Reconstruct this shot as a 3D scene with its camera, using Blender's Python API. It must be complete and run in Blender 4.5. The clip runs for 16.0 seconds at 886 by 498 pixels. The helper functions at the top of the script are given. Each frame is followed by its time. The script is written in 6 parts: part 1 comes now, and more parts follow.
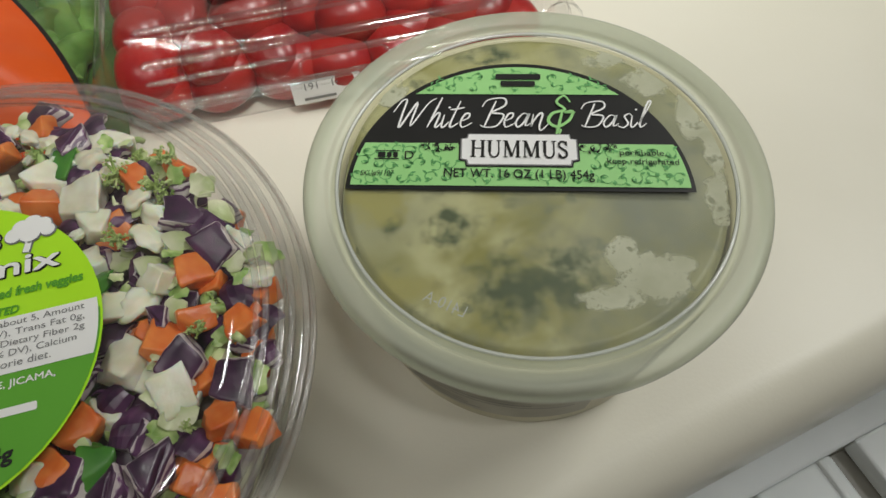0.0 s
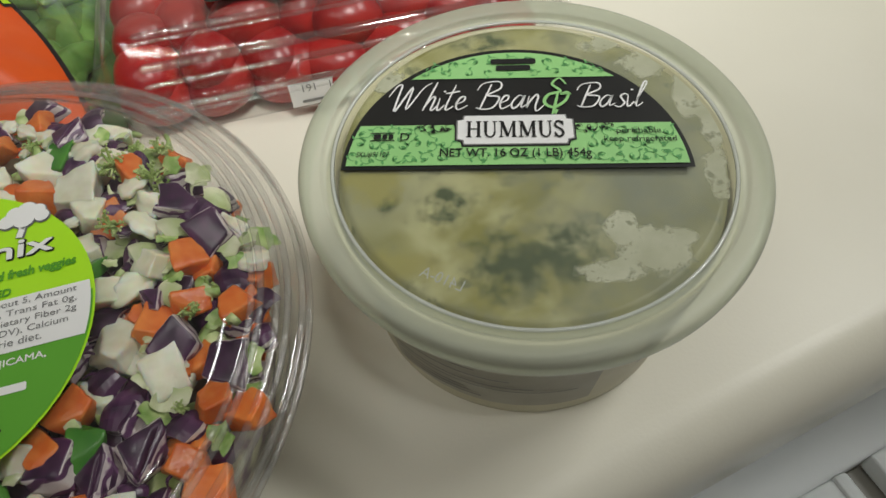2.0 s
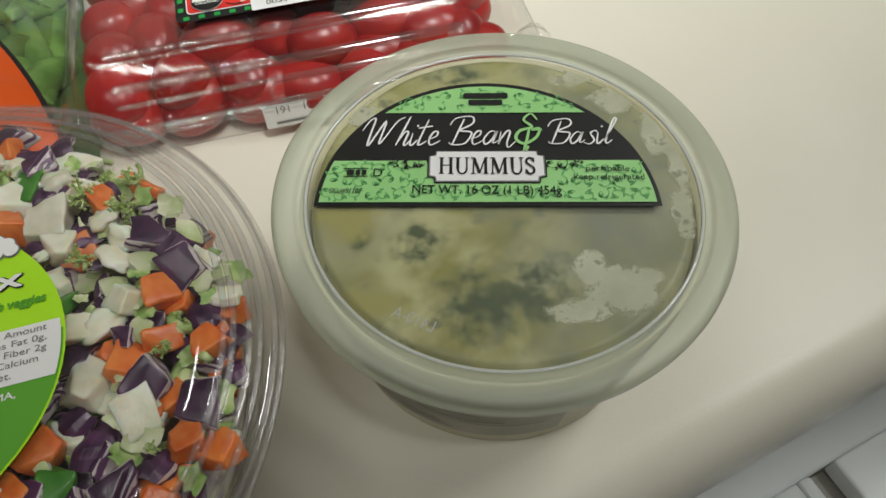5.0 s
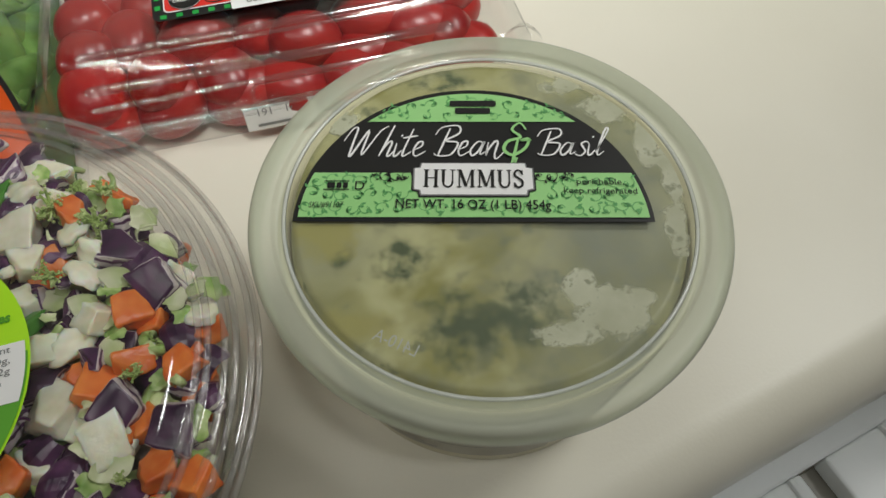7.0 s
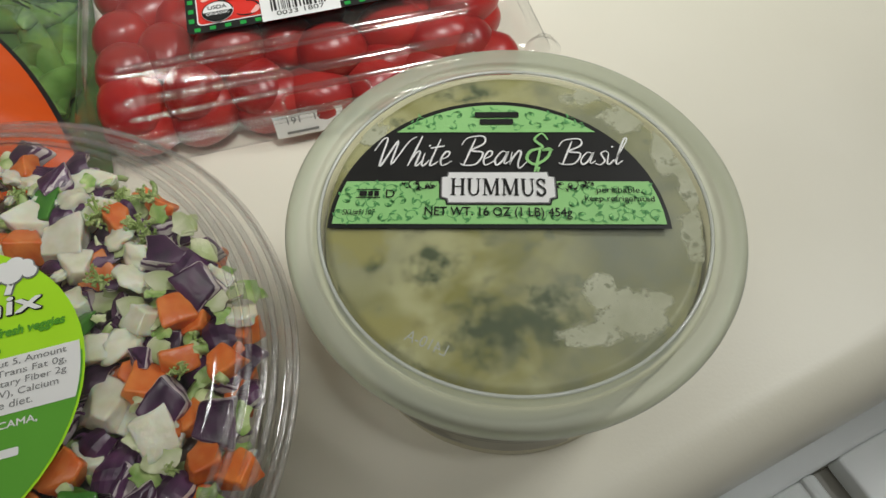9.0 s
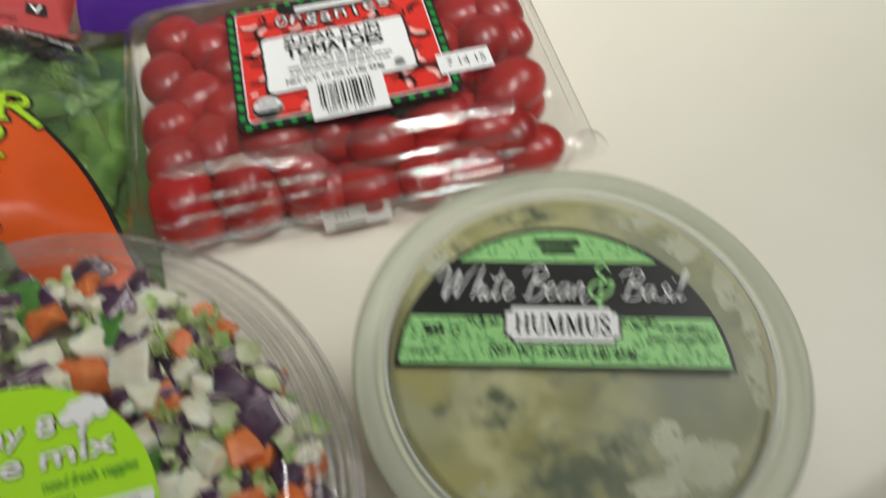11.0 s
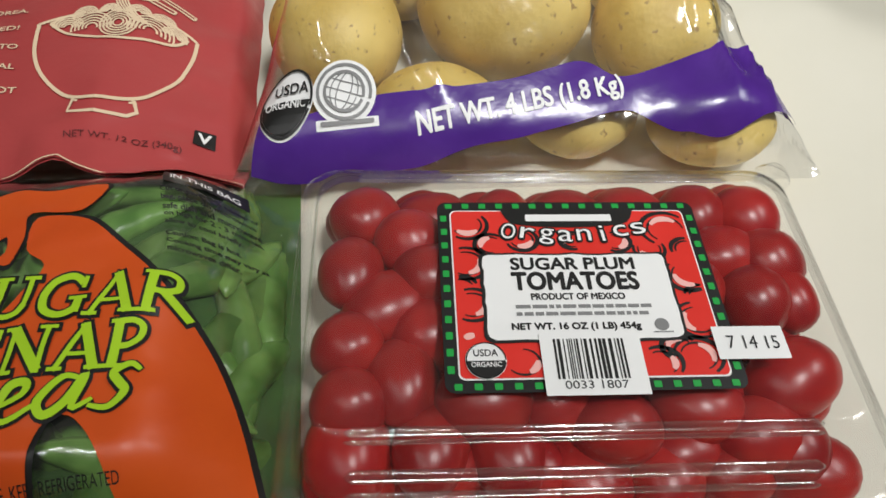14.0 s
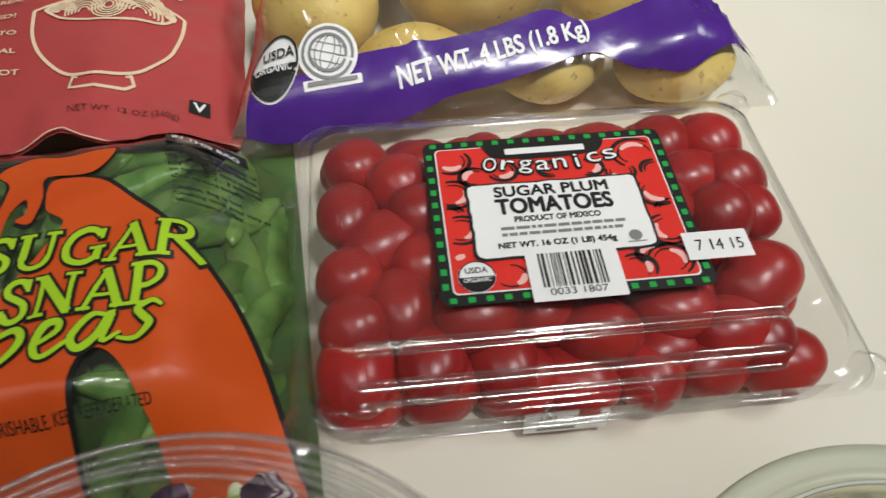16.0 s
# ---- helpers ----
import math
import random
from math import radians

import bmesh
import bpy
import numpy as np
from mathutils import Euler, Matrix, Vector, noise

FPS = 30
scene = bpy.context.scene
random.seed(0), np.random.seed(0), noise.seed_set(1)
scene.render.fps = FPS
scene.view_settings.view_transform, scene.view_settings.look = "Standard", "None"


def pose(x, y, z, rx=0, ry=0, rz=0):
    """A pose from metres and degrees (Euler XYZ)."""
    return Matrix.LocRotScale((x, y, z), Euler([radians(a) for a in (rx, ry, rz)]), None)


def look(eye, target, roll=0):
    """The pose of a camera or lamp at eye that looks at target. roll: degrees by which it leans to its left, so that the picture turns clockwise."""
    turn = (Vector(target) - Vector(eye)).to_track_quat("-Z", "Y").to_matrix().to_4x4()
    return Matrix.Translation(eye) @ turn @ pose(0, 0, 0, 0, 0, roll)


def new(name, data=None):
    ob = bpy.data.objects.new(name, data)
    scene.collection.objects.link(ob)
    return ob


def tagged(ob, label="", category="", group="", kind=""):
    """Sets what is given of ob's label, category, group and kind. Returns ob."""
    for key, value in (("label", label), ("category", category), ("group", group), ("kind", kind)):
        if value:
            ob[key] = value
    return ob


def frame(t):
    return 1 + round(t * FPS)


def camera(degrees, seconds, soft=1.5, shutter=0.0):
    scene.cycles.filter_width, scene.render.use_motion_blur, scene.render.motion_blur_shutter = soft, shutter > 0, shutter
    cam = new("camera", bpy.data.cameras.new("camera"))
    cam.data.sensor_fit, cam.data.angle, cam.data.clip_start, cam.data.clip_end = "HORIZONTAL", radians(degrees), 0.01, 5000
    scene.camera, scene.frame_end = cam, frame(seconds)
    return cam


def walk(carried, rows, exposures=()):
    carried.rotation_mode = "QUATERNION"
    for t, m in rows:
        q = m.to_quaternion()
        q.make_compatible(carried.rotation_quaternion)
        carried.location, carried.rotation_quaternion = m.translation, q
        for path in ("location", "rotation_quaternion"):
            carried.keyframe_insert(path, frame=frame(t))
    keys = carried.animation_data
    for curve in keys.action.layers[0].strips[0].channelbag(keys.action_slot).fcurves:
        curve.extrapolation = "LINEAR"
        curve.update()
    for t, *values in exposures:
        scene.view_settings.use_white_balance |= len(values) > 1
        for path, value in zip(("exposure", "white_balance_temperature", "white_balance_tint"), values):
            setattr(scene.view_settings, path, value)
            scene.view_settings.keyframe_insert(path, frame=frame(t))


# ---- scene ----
cam = camera(63.94, 16.0, soft=1.5, shutter=0.4)
PATH = [
    (0, (-0.01468, -0.10995, 0.20537), (-0.06049, 0.40121, -0.65289), -3.60),
    (0.5, (-0.01516, -0.11279, 0.20514), (-0.06562, 0.40467, -0.64908), -4.16),
    (1, (-0.01393, -0.11614, 0.19993), (-0.07497, 0.40937, -0.64866), -5.00),
    (1.5, (-0.01093, -0.12076, 0.19781), (-0.08447, 0.43236, -0.63205), -5.40),
    (2, (-0.01267, -0.12077, 0.19563), (-0.06644, 0.43464, -0.63421), -4.88),
    (2.5, (-0.01024, -0.11746, 0.19645), (-0.06034, 0.43101, -0.63822), -5.72),
    (3, (-0.01305, -0.11864, 0.19720), (-0.04768, 0.43148, -0.63717), -4.63),
    (3.5, (-0.01428, -0.11998, 0.20195), (-0.04188, 0.43400, -0.63012), -3.65),
    (6, (-0.00985, -0.10453, 0.20388), (-0.02493, 0.43312, -0.63915), -0.92),
    (6.5, (-0.01032, -0.10173, 0.20431), (-0.02144, 0.43070, -0.64209), -0.70),
    (7, (-0.00972, -0.10294, 0.20141), (-0.01924, 0.43015, -0.64459), -0.75),
    (7.5, (-0.01258, -0.10501, 0.20436), (-0.02399, 0.42607, -0.64288), -0.99),
    (8, (-0.01491, -0.10746, 0.20848), (-0.03497, 0.42459, -0.63800), -1.46),
    (10.5, (-0.01055, -0.10488, 0.21068), (-0.03788, 0.42116, -0.63934), -2.57),
    (10.8, (-0.01703, -0.09934, 0.21536), (-0.04433, 0.42032, -0.63857), -1.89),
    (11, (-0.02966, -0.07636, 0.23141), (-0.06168, 0.45100, -0.61763), -2.30),
    (11.2, (-0.04829, -0.06073, 0.23672), (-0.08364, 0.49259, -0.59549), -0.96),
    (11.5, (-0.07149, -0.04641, 0.24099), (-0.12907, 0.52078, -0.58057), 0.72),
    (12, (-0.09494, -0.01965, 0.24306), (-0.19104, 0.56861, -0.55988), 2.55),
    (12.5, (-0.10215, 0.00061, 0.23048), (-0.21293, 0.58943, -0.57015), 4.01),
    (13, (-0.10515, 0.00508, 0.22198), (-0.21922, 0.62133, -0.55727), 4.43),
    (13.5, (-0.10251, 0.00775, 0.21437), (-0.21113, 0.61610, -0.57184), 4.03),
    (14, (-0.10045, 0.00793, 0.21203), (-0.20574, 0.60620, -0.58232), 3.95),
    (14.5, (-0.07939, 0.00425, 0.20630), (-0.18866, 0.59406, -0.59381), 2.56),
    (15, (-0.06267, -0.00396, 0.20684), (-0.17497, 0.57246, -0.60256), 0.58),
    (15.5, (-0.06935, -0.00674, 0.20932), (-0.19132, 0.57870, -0.59217), -0.47),
    (16, (-0.09444, -0.01824, 0.21395), (-0.18786, 0.57686, -0.58425), 0.53),
]
walk(cam, [(t, look(eye, target, roll)) for t, eye, target, roll in PATH],
     [(0, 0.14, 6400, 8), (3.5, 0.09, 6380, 8), (7, 0.01, 6350, 8), (8, 0.04, 6350, 8), (10.5, 0.06, 6350, 8), (11.5, -0.20, 6300, 10), (12, -0.32, 6300, 10), (12.5, -0.25, 6270, 10), (13, -0.21, 6250, 10), (16, -0.16, 6300, 10)])

# ---- light ----
world = bpy.data.worlds.new("room_air")
scene.world = world
world.use_nodes = True
world.node_tree.nodes["Background"].inputs[0].default_value = (1.0, 0.97, 0.90, 1)
world.node_tree.nodes["Background"].inputs[1].default_value = 0.010
scene.view_settings.exposure = 0.0


def lamp(name, m, width, depth, watts, colour):
    data = bpy.data.lights.new(name, "AREA")
    data.shape, data.size, data.size_y, data.energy, data.color = "RECTANGLE", width, depth, watts, colour
    ob = new(name, data)
    ob.matrix_world = m
    return ob


# added spots: one aimed at the back of the worktop, its cone dimming the front like a person's shadow, one at the
# bench; and the room's tube light, dimmer
spot_data = bpy.data.lights.new("added_key_spot", "SPOT")
spot_data.energy, spot_data.color, spot_data.shadow_soft_size = 82.0, (1.0, 0.985, 0.94), 0.11
spot_data.spot_size, spot_data.spot_blend = radians(43), 1.0
new("added_key_spot", spot_data).matrix_world = look((0.30, -0.12, 1.45), (-0.15, 0.51, 0.0))
# unseen spot added to brighten the bench, which lies in the worktop's shadow
bench_light = bpy.data.lights.new("bench_fill_spot", "SPOT")
bench_light.energy, bench_light.color, bench_light.shadow_soft_size = 62.0, (0.96, 0.98, 1.0), 0.11
bench_light.spot_size, bench_light.spot_blend = radians(26), 1.0
new("bench_fill_spot", bench_light).matrix_world = look((0.85, -0.75, 1.50), (0.36, -0.32, -0.33))
lamp("ceiling_tube_light", look((-0.45, -0.48, 1.45), (-0.14, 0.0, 0.0)), 1.2, 0.022, 4.4, (1.0, 0.975, 0.91))
# unseen area lamp added at the back right to throw shadows front-left
lamp("added_side_lamp", look((0.80, 0.46, 1.15), (0.0, 0.0, 0.0)), 0.45, 0.20, 6.5, (1.0, 0.985, 0.94))


# ---- materials ----
def nodes_of(name):
    m = bpy.data.materials.new(name)
    m.use_nodes = True
    return m, m.node_tree.nodes, m.node_tree.links


def surface(name, a, b=None, rough=0.5, scale=60.0, detail=4.0, lo=0.35, hi=0.65, bump=0.0, bscale=200.0, metal=0.0, spots=None, sss=0.0, coat=0.0, vary=0.0):
    """A principled surface whose colour drifts between a and b, with fine relief; spots: colour, scale, threshold."""
    m, n, l = nodes_of(name)
    p = n["Principled BSDF"]
    p.inputs["Roughness"].default_value, p.inputs["Metallic"].default_value = rough, metal
    p.inputs["Subsurface Weight"].default_value = sss
    p.inputs["Subsurface Scale"].default_value = 1.0
    p.inputs["Subsurface Radius"].default_value = (0.004, 0.002, 0.001)
    p.inputs["Coat Weight"].default_value = coat
    p.inputs["Coat Roughness"].default_value = 0.08
    co = n.new("ShaderNodeTexCoord")
    no = n.new("ShaderNodeTexNoise")
    no.inputs["Scale"].default_value, no.inputs["Detail"].default_value = scale, detail
    l.new(co.outputs["Object"], no.inputs["Vector"])
    ra = n.new("ShaderNodeMapRange")
    ra.inputs[1].default_value, ra.inputs[2].default_value = lo, hi
    l.new(no.outputs["Fac"], ra.inputs[0])
    mx = n.new("ShaderNodeMix")
    mx.data_type = "RGBA"
    mx.inputs[6].default_value, mx.inputs[7].default_value = (*a, 1), (*(b or a), 1)
    l.new(ra.outputs[0], mx.inputs[0])
    out = mx.outputs[2]
    if spots:
        vo = n.new("ShaderNodeTexNoise")
        vo.inputs["Scale"].default_value, vo.inputs["Detail"].default_value = spots[1], 3.0
        l.new(co.outputs["Object"], vo.inputs["Vector"])
        r2 = n.new("ShaderNodeMapRange")
        r2.inputs[1].default_value, r2.inputs[2].default_value = spots[2], spots[2] + 0.06
        l.new(vo.outputs["Fac"], r2.inputs[0])
        m2 = n.new("ShaderNodeMix")
        m2.data_type = "RGBA"
        m2.inputs[7].default_value = (*spots[0], 1)
        l.new(r2.outputs[0], m2.inputs[0])
        l.new(out, m2.inputs[6])
        out = m2.outputs[2]
    if vary:
        oi = n.new("ShaderNodeObjectInfo")
        hs = n.new("ShaderNodeHueSaturation")
        v = n.new("ShaderNodeMapRange")
        v.inputs[3].default_value, v.inputs[4].default_value = 1 - vary, 1 + vary
        l.new(oi.outputs["Random"], v.inputs[0])
        l.new(v.outputs[0], hs.inputs["Value"])
        l.new(out, hs.inputs["Color"])
        out = hs.outputs[0]
    l.new(out, p.inputs["Base Color"])
    if bump:
        nb = n.new("ShaderNodeTexNoise")
        nb.inputs["Scale"].default_value, nb.inputs["Detail"].default_value = bscale, 5.0
        l.new(co.outputs["Object"], nb.inputs["Vector"])
        bp = n.new("ShaderNodeBump")
        bp.inputs["Strength"].default_value, bp.inputs["Distance"].default_value = bump, 0.001
        l.new(nb.outputs["Fac"], bp.inputs["Height"])
        l.new(bp.outputs[0], p.inputs["Normal"])
    return m


def clear(name, tint=(0.97, 0.97, 0.96), ior=1.45, rough=0.06, milk=0.0, milk_colour=(0.8, 0.8, 0.78), bump=0.0, bscale=60.0, boost=1.0, crease=None):
    """Thin clear plastic: see-through with a Fresnel gloss; milk: share of a frosted white body, on the bag films a
    painted-in veil of sheen.
    """
    m, n, l = nodes_of(name)
    n.remove(n["Principled BSDF"])
    tr, gl, fr, mx = (n.new("ShaderNode" + k) for k in ("BsdfTransparent", "BsdfGlossy", "LayerWeight", "MixShader"))
    tr.inputs[0].default_value = (*tint, 1)
    gl.inputs["Roughness"].default_value = rough
    po, mu = n.new("ShaderNodeMath"), n.new("ShaderNodeMath")
    po.operation, mu.operation, mu.use_clamp = "POWER", "MULTIPLY_ADD", True
    po.inputs[1].default_value = 4.5
    base = ((ior - 1) / (ior + 1)) ** 2 * boost
    mu.inputs[1].default_value, mu.inputs[2].default_value = 0.9 * boost, base * 1.7
    l.new(fr.outputs["Facing"], po.inputs[0])
    l.new(po.outputs[0], mu.inputs[0])
    body = tr.outputs[0]
    if milk:
        df, m1 = n.new("ShaderNodeBsdfDiffuse"), n.new("ShaderNodeMixShader")
        df.inputs[0].default_value = (*milk_colour, 1)
        m1.inputs[0].default_value = milk
        l.new(body, m1.inputs[1])
        l.new(df.outputs[0], m1.inputs[2])
        body = m1.outputs[0]
    l.new(mu.outputs[0], mx.inputs[0])
    l.new(body, mx.inputs[1])
    l.new(gl.outputs[0], mx.inputs[2])
    if bump:
        co = n.new("ShaderNodeTexCoord")
        nb = n.new("ShaderNodeTexNoise")
        nb.inputs["Scale"].default_value, nb.inputs["Detail"].default_value = bscale, 3.0
        nb.inputs["Distortion"].default_value = 1.2
        l.new(co.outputs["Object"], nb.inputs["Vector"])
        if crease is not None:
            mp = n.new("ShaderNodeMapping")
            mp.vector_type = "TEXTURE"
            mp.inputs["Rotation"].default_value, mp.inputs["Scale"].default_value = (0, 0, radians(crease)), (4.0, 1.0, 1.0)
            l.new(co.outputs["Object"], mp.inputs[0])
            l.new(mp.outputs[0], nb.inputs["Vector"])
        bp = n.new("ShaderNodeBump")
        bp.inputs["Strength"].default_value, bp.inputs["Distance"].default_value = bump, 0.004
        l.new(nb.outputs["Fac"], bp.inputs["Height"])
        l.new(bp.outputs[0], gl.inputs["Normal"])
        l.new(bp.outputs[0], fr.inputs["Normal"])
    l.new(mx.outputs[0], n["Material Output"].inputs[0])
    return m


M_COUNTER = surface("cream_laminate", (0.745, 0.715, 0.60), (0.78, 0.75, 0.64), 0.38, 9.0, bump=0.05, bscale=900)
M_WALL = surface("painted_wall", (0.40, 0.38, 0.33), (0.45, 0.43, 0.38), 0.8, 4.0)
M_FLOOR = surface("vinyl_floor", (0.35, 0.30, 0.24), (0.42, 0.37, 0.30), 0.5, 6.0)
M_WHITE_WOOD = surface("white_gloss_paint", (0.80, 0.82, 0.80), (0.85, 0.86, 0.84), 0.35, 15.0)
M_BLACK = surface("black_plastic", (0.012, 0.012, 0.014), (0.02, 0.02, 0.022), 0.35, 80)
M_CLEAR = clear("clear_shell", (0.975, 0.975, 0.97), 1.5, 0.07, milk=0.012, milk_colour=(0.6, 0.6, 0.6), bump=0.03, bscale=70, boost=0.85)
M_BAR = clear("clear_moulding", (0.95, 0.95, 0.945), 1.5, 0.09, milk=0.02, milk_colour=(0.7, 0.7, 0.7), boost=2.2)
M_RIB = clear("clear_rib", (0.95, 0.95, 0.945), 1.5, 0.16, milk=0.05, milk_colour=(0.7, 0.68, 0.68), bump=0.2, bscale=120, boost=1.2)
# the two films' milk puts a whitish veil of sheen into their colour
M_FILM = clear("clear_film", (0.97, 0.97, 0.97), 1.5, 0.10, milk=0.035, milk_colour=(0.8, 0.8, 0.8), bump=0.6, bscale=34, boost=2.3, crease=-42)
M_PEA_FILM = clear("clear_pea_film", (0.97, 0.97, 0.97), 1.5, 0.09, milk=0.018, milk_colour=(0.75, 0.78, 0.72), bump=0.55, bscale=22, boost=1.6)
M_FROST = clear("frosted_lid", (0.95, 0.96, 0.92), 1.36, 0.42, milk=0.11, milk_colour=(0.40, 0.42, 0.35), boost=0.6)
M_FROST_RIM = clear("frosted_rim", (0.92, 0.93, 0.86), 1.34, 0.42, milk=0.58, milk_colour=(0.57, 0.60, 0.48), boost=0.6)
M_RIDGE = clear("rim_ridge", (0.9, 0.92, 0.9), 1.5, 0.2, milk=0.6, milk_colour=(0.66, 0.68, 0.64))
M_CUP = surface("frosted_cup", (0.56, 0.52, 0.35), (0.68, 0.64, 0.47), 0.35, 40, bump=0.05, bscale=300)
M_CUP_PRINT = surface("cup_print", (0.38, 0.36, 0.28), (0.45, 0.43, 0.35), 0.4, 90)
M_CUP_INK = surface("cup_ink", (0.17, 0.155, 0.13), None, 0.4)
P_BLACK = surface("ink_black", (0.010, 0.010, 0.010), (0.016, 0.016, 0.016), 0.42, 30)
P_WHITE = surface("ink_white", (0.84, 0.84, 0.83), (0.88, 0.88, 0.87), 0.45, 30)
P_GREEN = surface("ink_mint", (0.33, 0.66, 0.24), (0.36, 0.70, 0.27), 0.42, 40)
P_DARKGREEN = surface("ink_scroll_green", (0.14, 0.42, 0.14), None, 0.42)
P_LIME = surface("ink_lime", (0.44, 0.82, 0.02), (0.47, 0.86, 0.03), 0.35, 20)
P_FOREST = surface("ink_leaf_green", (0.11, 0.37, 0.03), (0.13, 0.41, 0.04), 0.35, 20)
P_RED = surface("ink_red", (0.70, 0.03, 0.02), (0.76, 0.04, 0.03), 0.35, 40)
P_PINK = surface("ink_pink", (0.88, 0.48, 0.44), None, 0.35)
P_DASH = surface("ink_dash_green", (0.02, 0.36, 0.06), None, 0.4)
P_ORANGE = surface("ink_orange", (0.62, 0.075, 0.008), (0.68, 0.095, 0.010), 0.40, 25, bump=0.5, bscale=36)
P_YELLOW = surface("ink_yellow_green", (0.40, 0.66, 0.02), (0.45, 0.71, 0.03), 0.3, 30)
P_PURPLE = surface("ink_purple", (0.065, 0.018, 0.215), (0.088, 0.027, 0.265), 0.24, 40, bump=0.7, bscale=42)
P_CREAM = surface("ink_cream", (0.80, 0.62, 0.42), None, 0.4)
P_DIMRED = surface("ink_dim_red", (0.12, 0.02, 0.02), None, 0.4)
P_GREY = surface("ink_grey", (0.22, 0.22, 0.22), None, 0.45)
M_BAG_RED = surface("red_foil", (0.39, 0.052, 0.052), (0.46, 0.066, 0.066), 0.31, 14, bump=0.8, bscale=38)
M_TOMATO = surface("tomato_skin", (0.26, 0.007, 0.010), (0.43, 0.021, 0.015), 0.31, 45, sss=0.1, vary=0.18)
M_POTATO = surface("potato_skin", (0.60, 0.41, 0.080), (0.84, 0.64, 0.20), 0.5, 30, bump=0.35, bscale=420, spots=((0.40, 0.25, 0.08), 300.0, 0.635), vary=0.06)
M_POD = surface("pea_pod", (0.050, 0.14, 0.020), (0.24, 0.42, 0.105), 0.28, 38, vary=0.4, bump=0.1, bscale=300)
# pod green darkened: shade between the pods put into the colour
M_POD_SHADE = surface("pea_gap_shade", (0.03, 0.08, 0.012), (0.06, 0.15, 0.025), 0.6, 60)
M_JICAMA = surface("jicama", (0.72, 0.69, 0.52), (0.88, 0.86, 0.74), 0.26, 120, bump=0.2, bscale=600, vary=0.12, sss=0.5)
M_CARROT = surface("carrot", (0.66, 0.13, 0.02), (0.80, 0.25, 0.055), 0.3, 180, bump=0.25, bscale=600, vary=0.12, sss=0.3)
M_CABBAGE = surface("red_cabbage", (0.026, 0.008, 0.032), (0.10, 0.034, 0.095), 0.30, 170, vary=0.3, bump=0.15, bscale=350)
M_CABBAGE_CUT = surface("cabbage_edge", (0.48, 0.40, 0.44), (0.74, 0.69, 0.65), 0.35, 90, spots=((0.20, 0.08, 0.20), 260.0, 0.60))


def layered(m, colour, scale):
    """Thin dark skins running through a pale cut."""
    n, l = m.node_tree.nodes, m.node_tree.links
    p = n["Principled BSDF"]
    co, wv, ra, mx = (n.new("ShaderNode" + k) for k in ("TexCoord", "TexWave", "MapRange", "Mix"))
    wv.bands_direction = "Z"
    wv.inputs["Scale"].default_value, wv.inputs["Distortion"].default_value, wv.inputs["Detail Scale"].default_value = scale, 5.0, 1.2
    ra.inputs[1].default_value, ra.inputs[2].default_value = 0.62, 0.80
    mx.data_type = "RGBA"
    old = p.inputs["Base Color"].links[0].from_socket
    mx.inputs[7].default_value = (*colour, 1)
    l.new(co.outputs["Object"], wv.inputs["Vector"])
    l.new(wv.outputs["Fac"], ra.inputs[0])
    l.new(ra.outputs[0], mx.inputs[0])
    l.new(old, mx.inputs[6])
    l.new(mx.outputs[2], p.inputs["Base Color"])


layered(M_CABBAGE_CUT, (0.10, 0.035, 0.10), 95.0)
M_CELERY = surface("celery", (0.22, 0.36, 0.08), (0.56, 0.63, 0.32), 0.35, 130, vary=0.15)
M_PEPPER = surface("green_pepper", (0.035, 0.17, 0.018), (0.10, 0.30, 0.04), 0.3, 110)
M_FLORET = surface("broccoli", (0.30, 0.44, 0.10), (0.58, 0.68, 0.30), 0.55, 200, bump=0.6, bscale=900)
M_SHRED = surface("pale_shred", (0.38, 0.48, 0.17), (0.74, 0.74, 0.54), 0.4, 60, vary=0.2)
M_LEAF = surface("leaf_green", (0.18, 0.34, 0.06), (0.48, 0.60, 0.24), 0.4, 150, vary=0.2, bump=0.3, bscale=500)
M_TRAY_FILL = surface("vegetable_bed", (0.20, 0.13, 0.17), (0.62, 0.62, 0.45), 0.5, 160)


# ---- mesh helpers ----
def mesh_of(bm, name, smooth=True):
    me = bpy.data.meshes.new(name)
    bmesh.ops.recalc_face_normals(bm, faces=bm.faces) if smooth == "fix" else None
    bm.to_mesh(me)
    bm.free()
    if smooth:
        me.polygons.foreach_set("use_smooth", [True] * len(me.polygons))
    return me


def part(name, bm, material, parent=None, label="", smooth=True, shadow=True):
    """Links a bmesh, or a mesh, as one object under a thing or a part."""
    me = bm if isinstance(bm, bpy.types.Mesh) else mesh_of(bm, name, smooth)
    if not me.materials:
        me.materials.append(material)
    ob = new(name, me)
    ob.parent = parent
    ob.visible_shadow = shadow
    return tagged(ob, label)


def thing(name, m, label, category, group="", kind=""):
    ob = new(name)
    ob.empty_display_size = 0.02
    ob.matrix_basis = m
    return tagged(ob, label, category, group, kind)


def loose(ob, holder, label, category, group):
    """Makes a piece that lies in a holder a thing of its own."""
    ob.matrix_basis = holder.matrix_basis @ ob.matrix_basis
    ob.parent = None
    return tagged(ob, label, category, group)


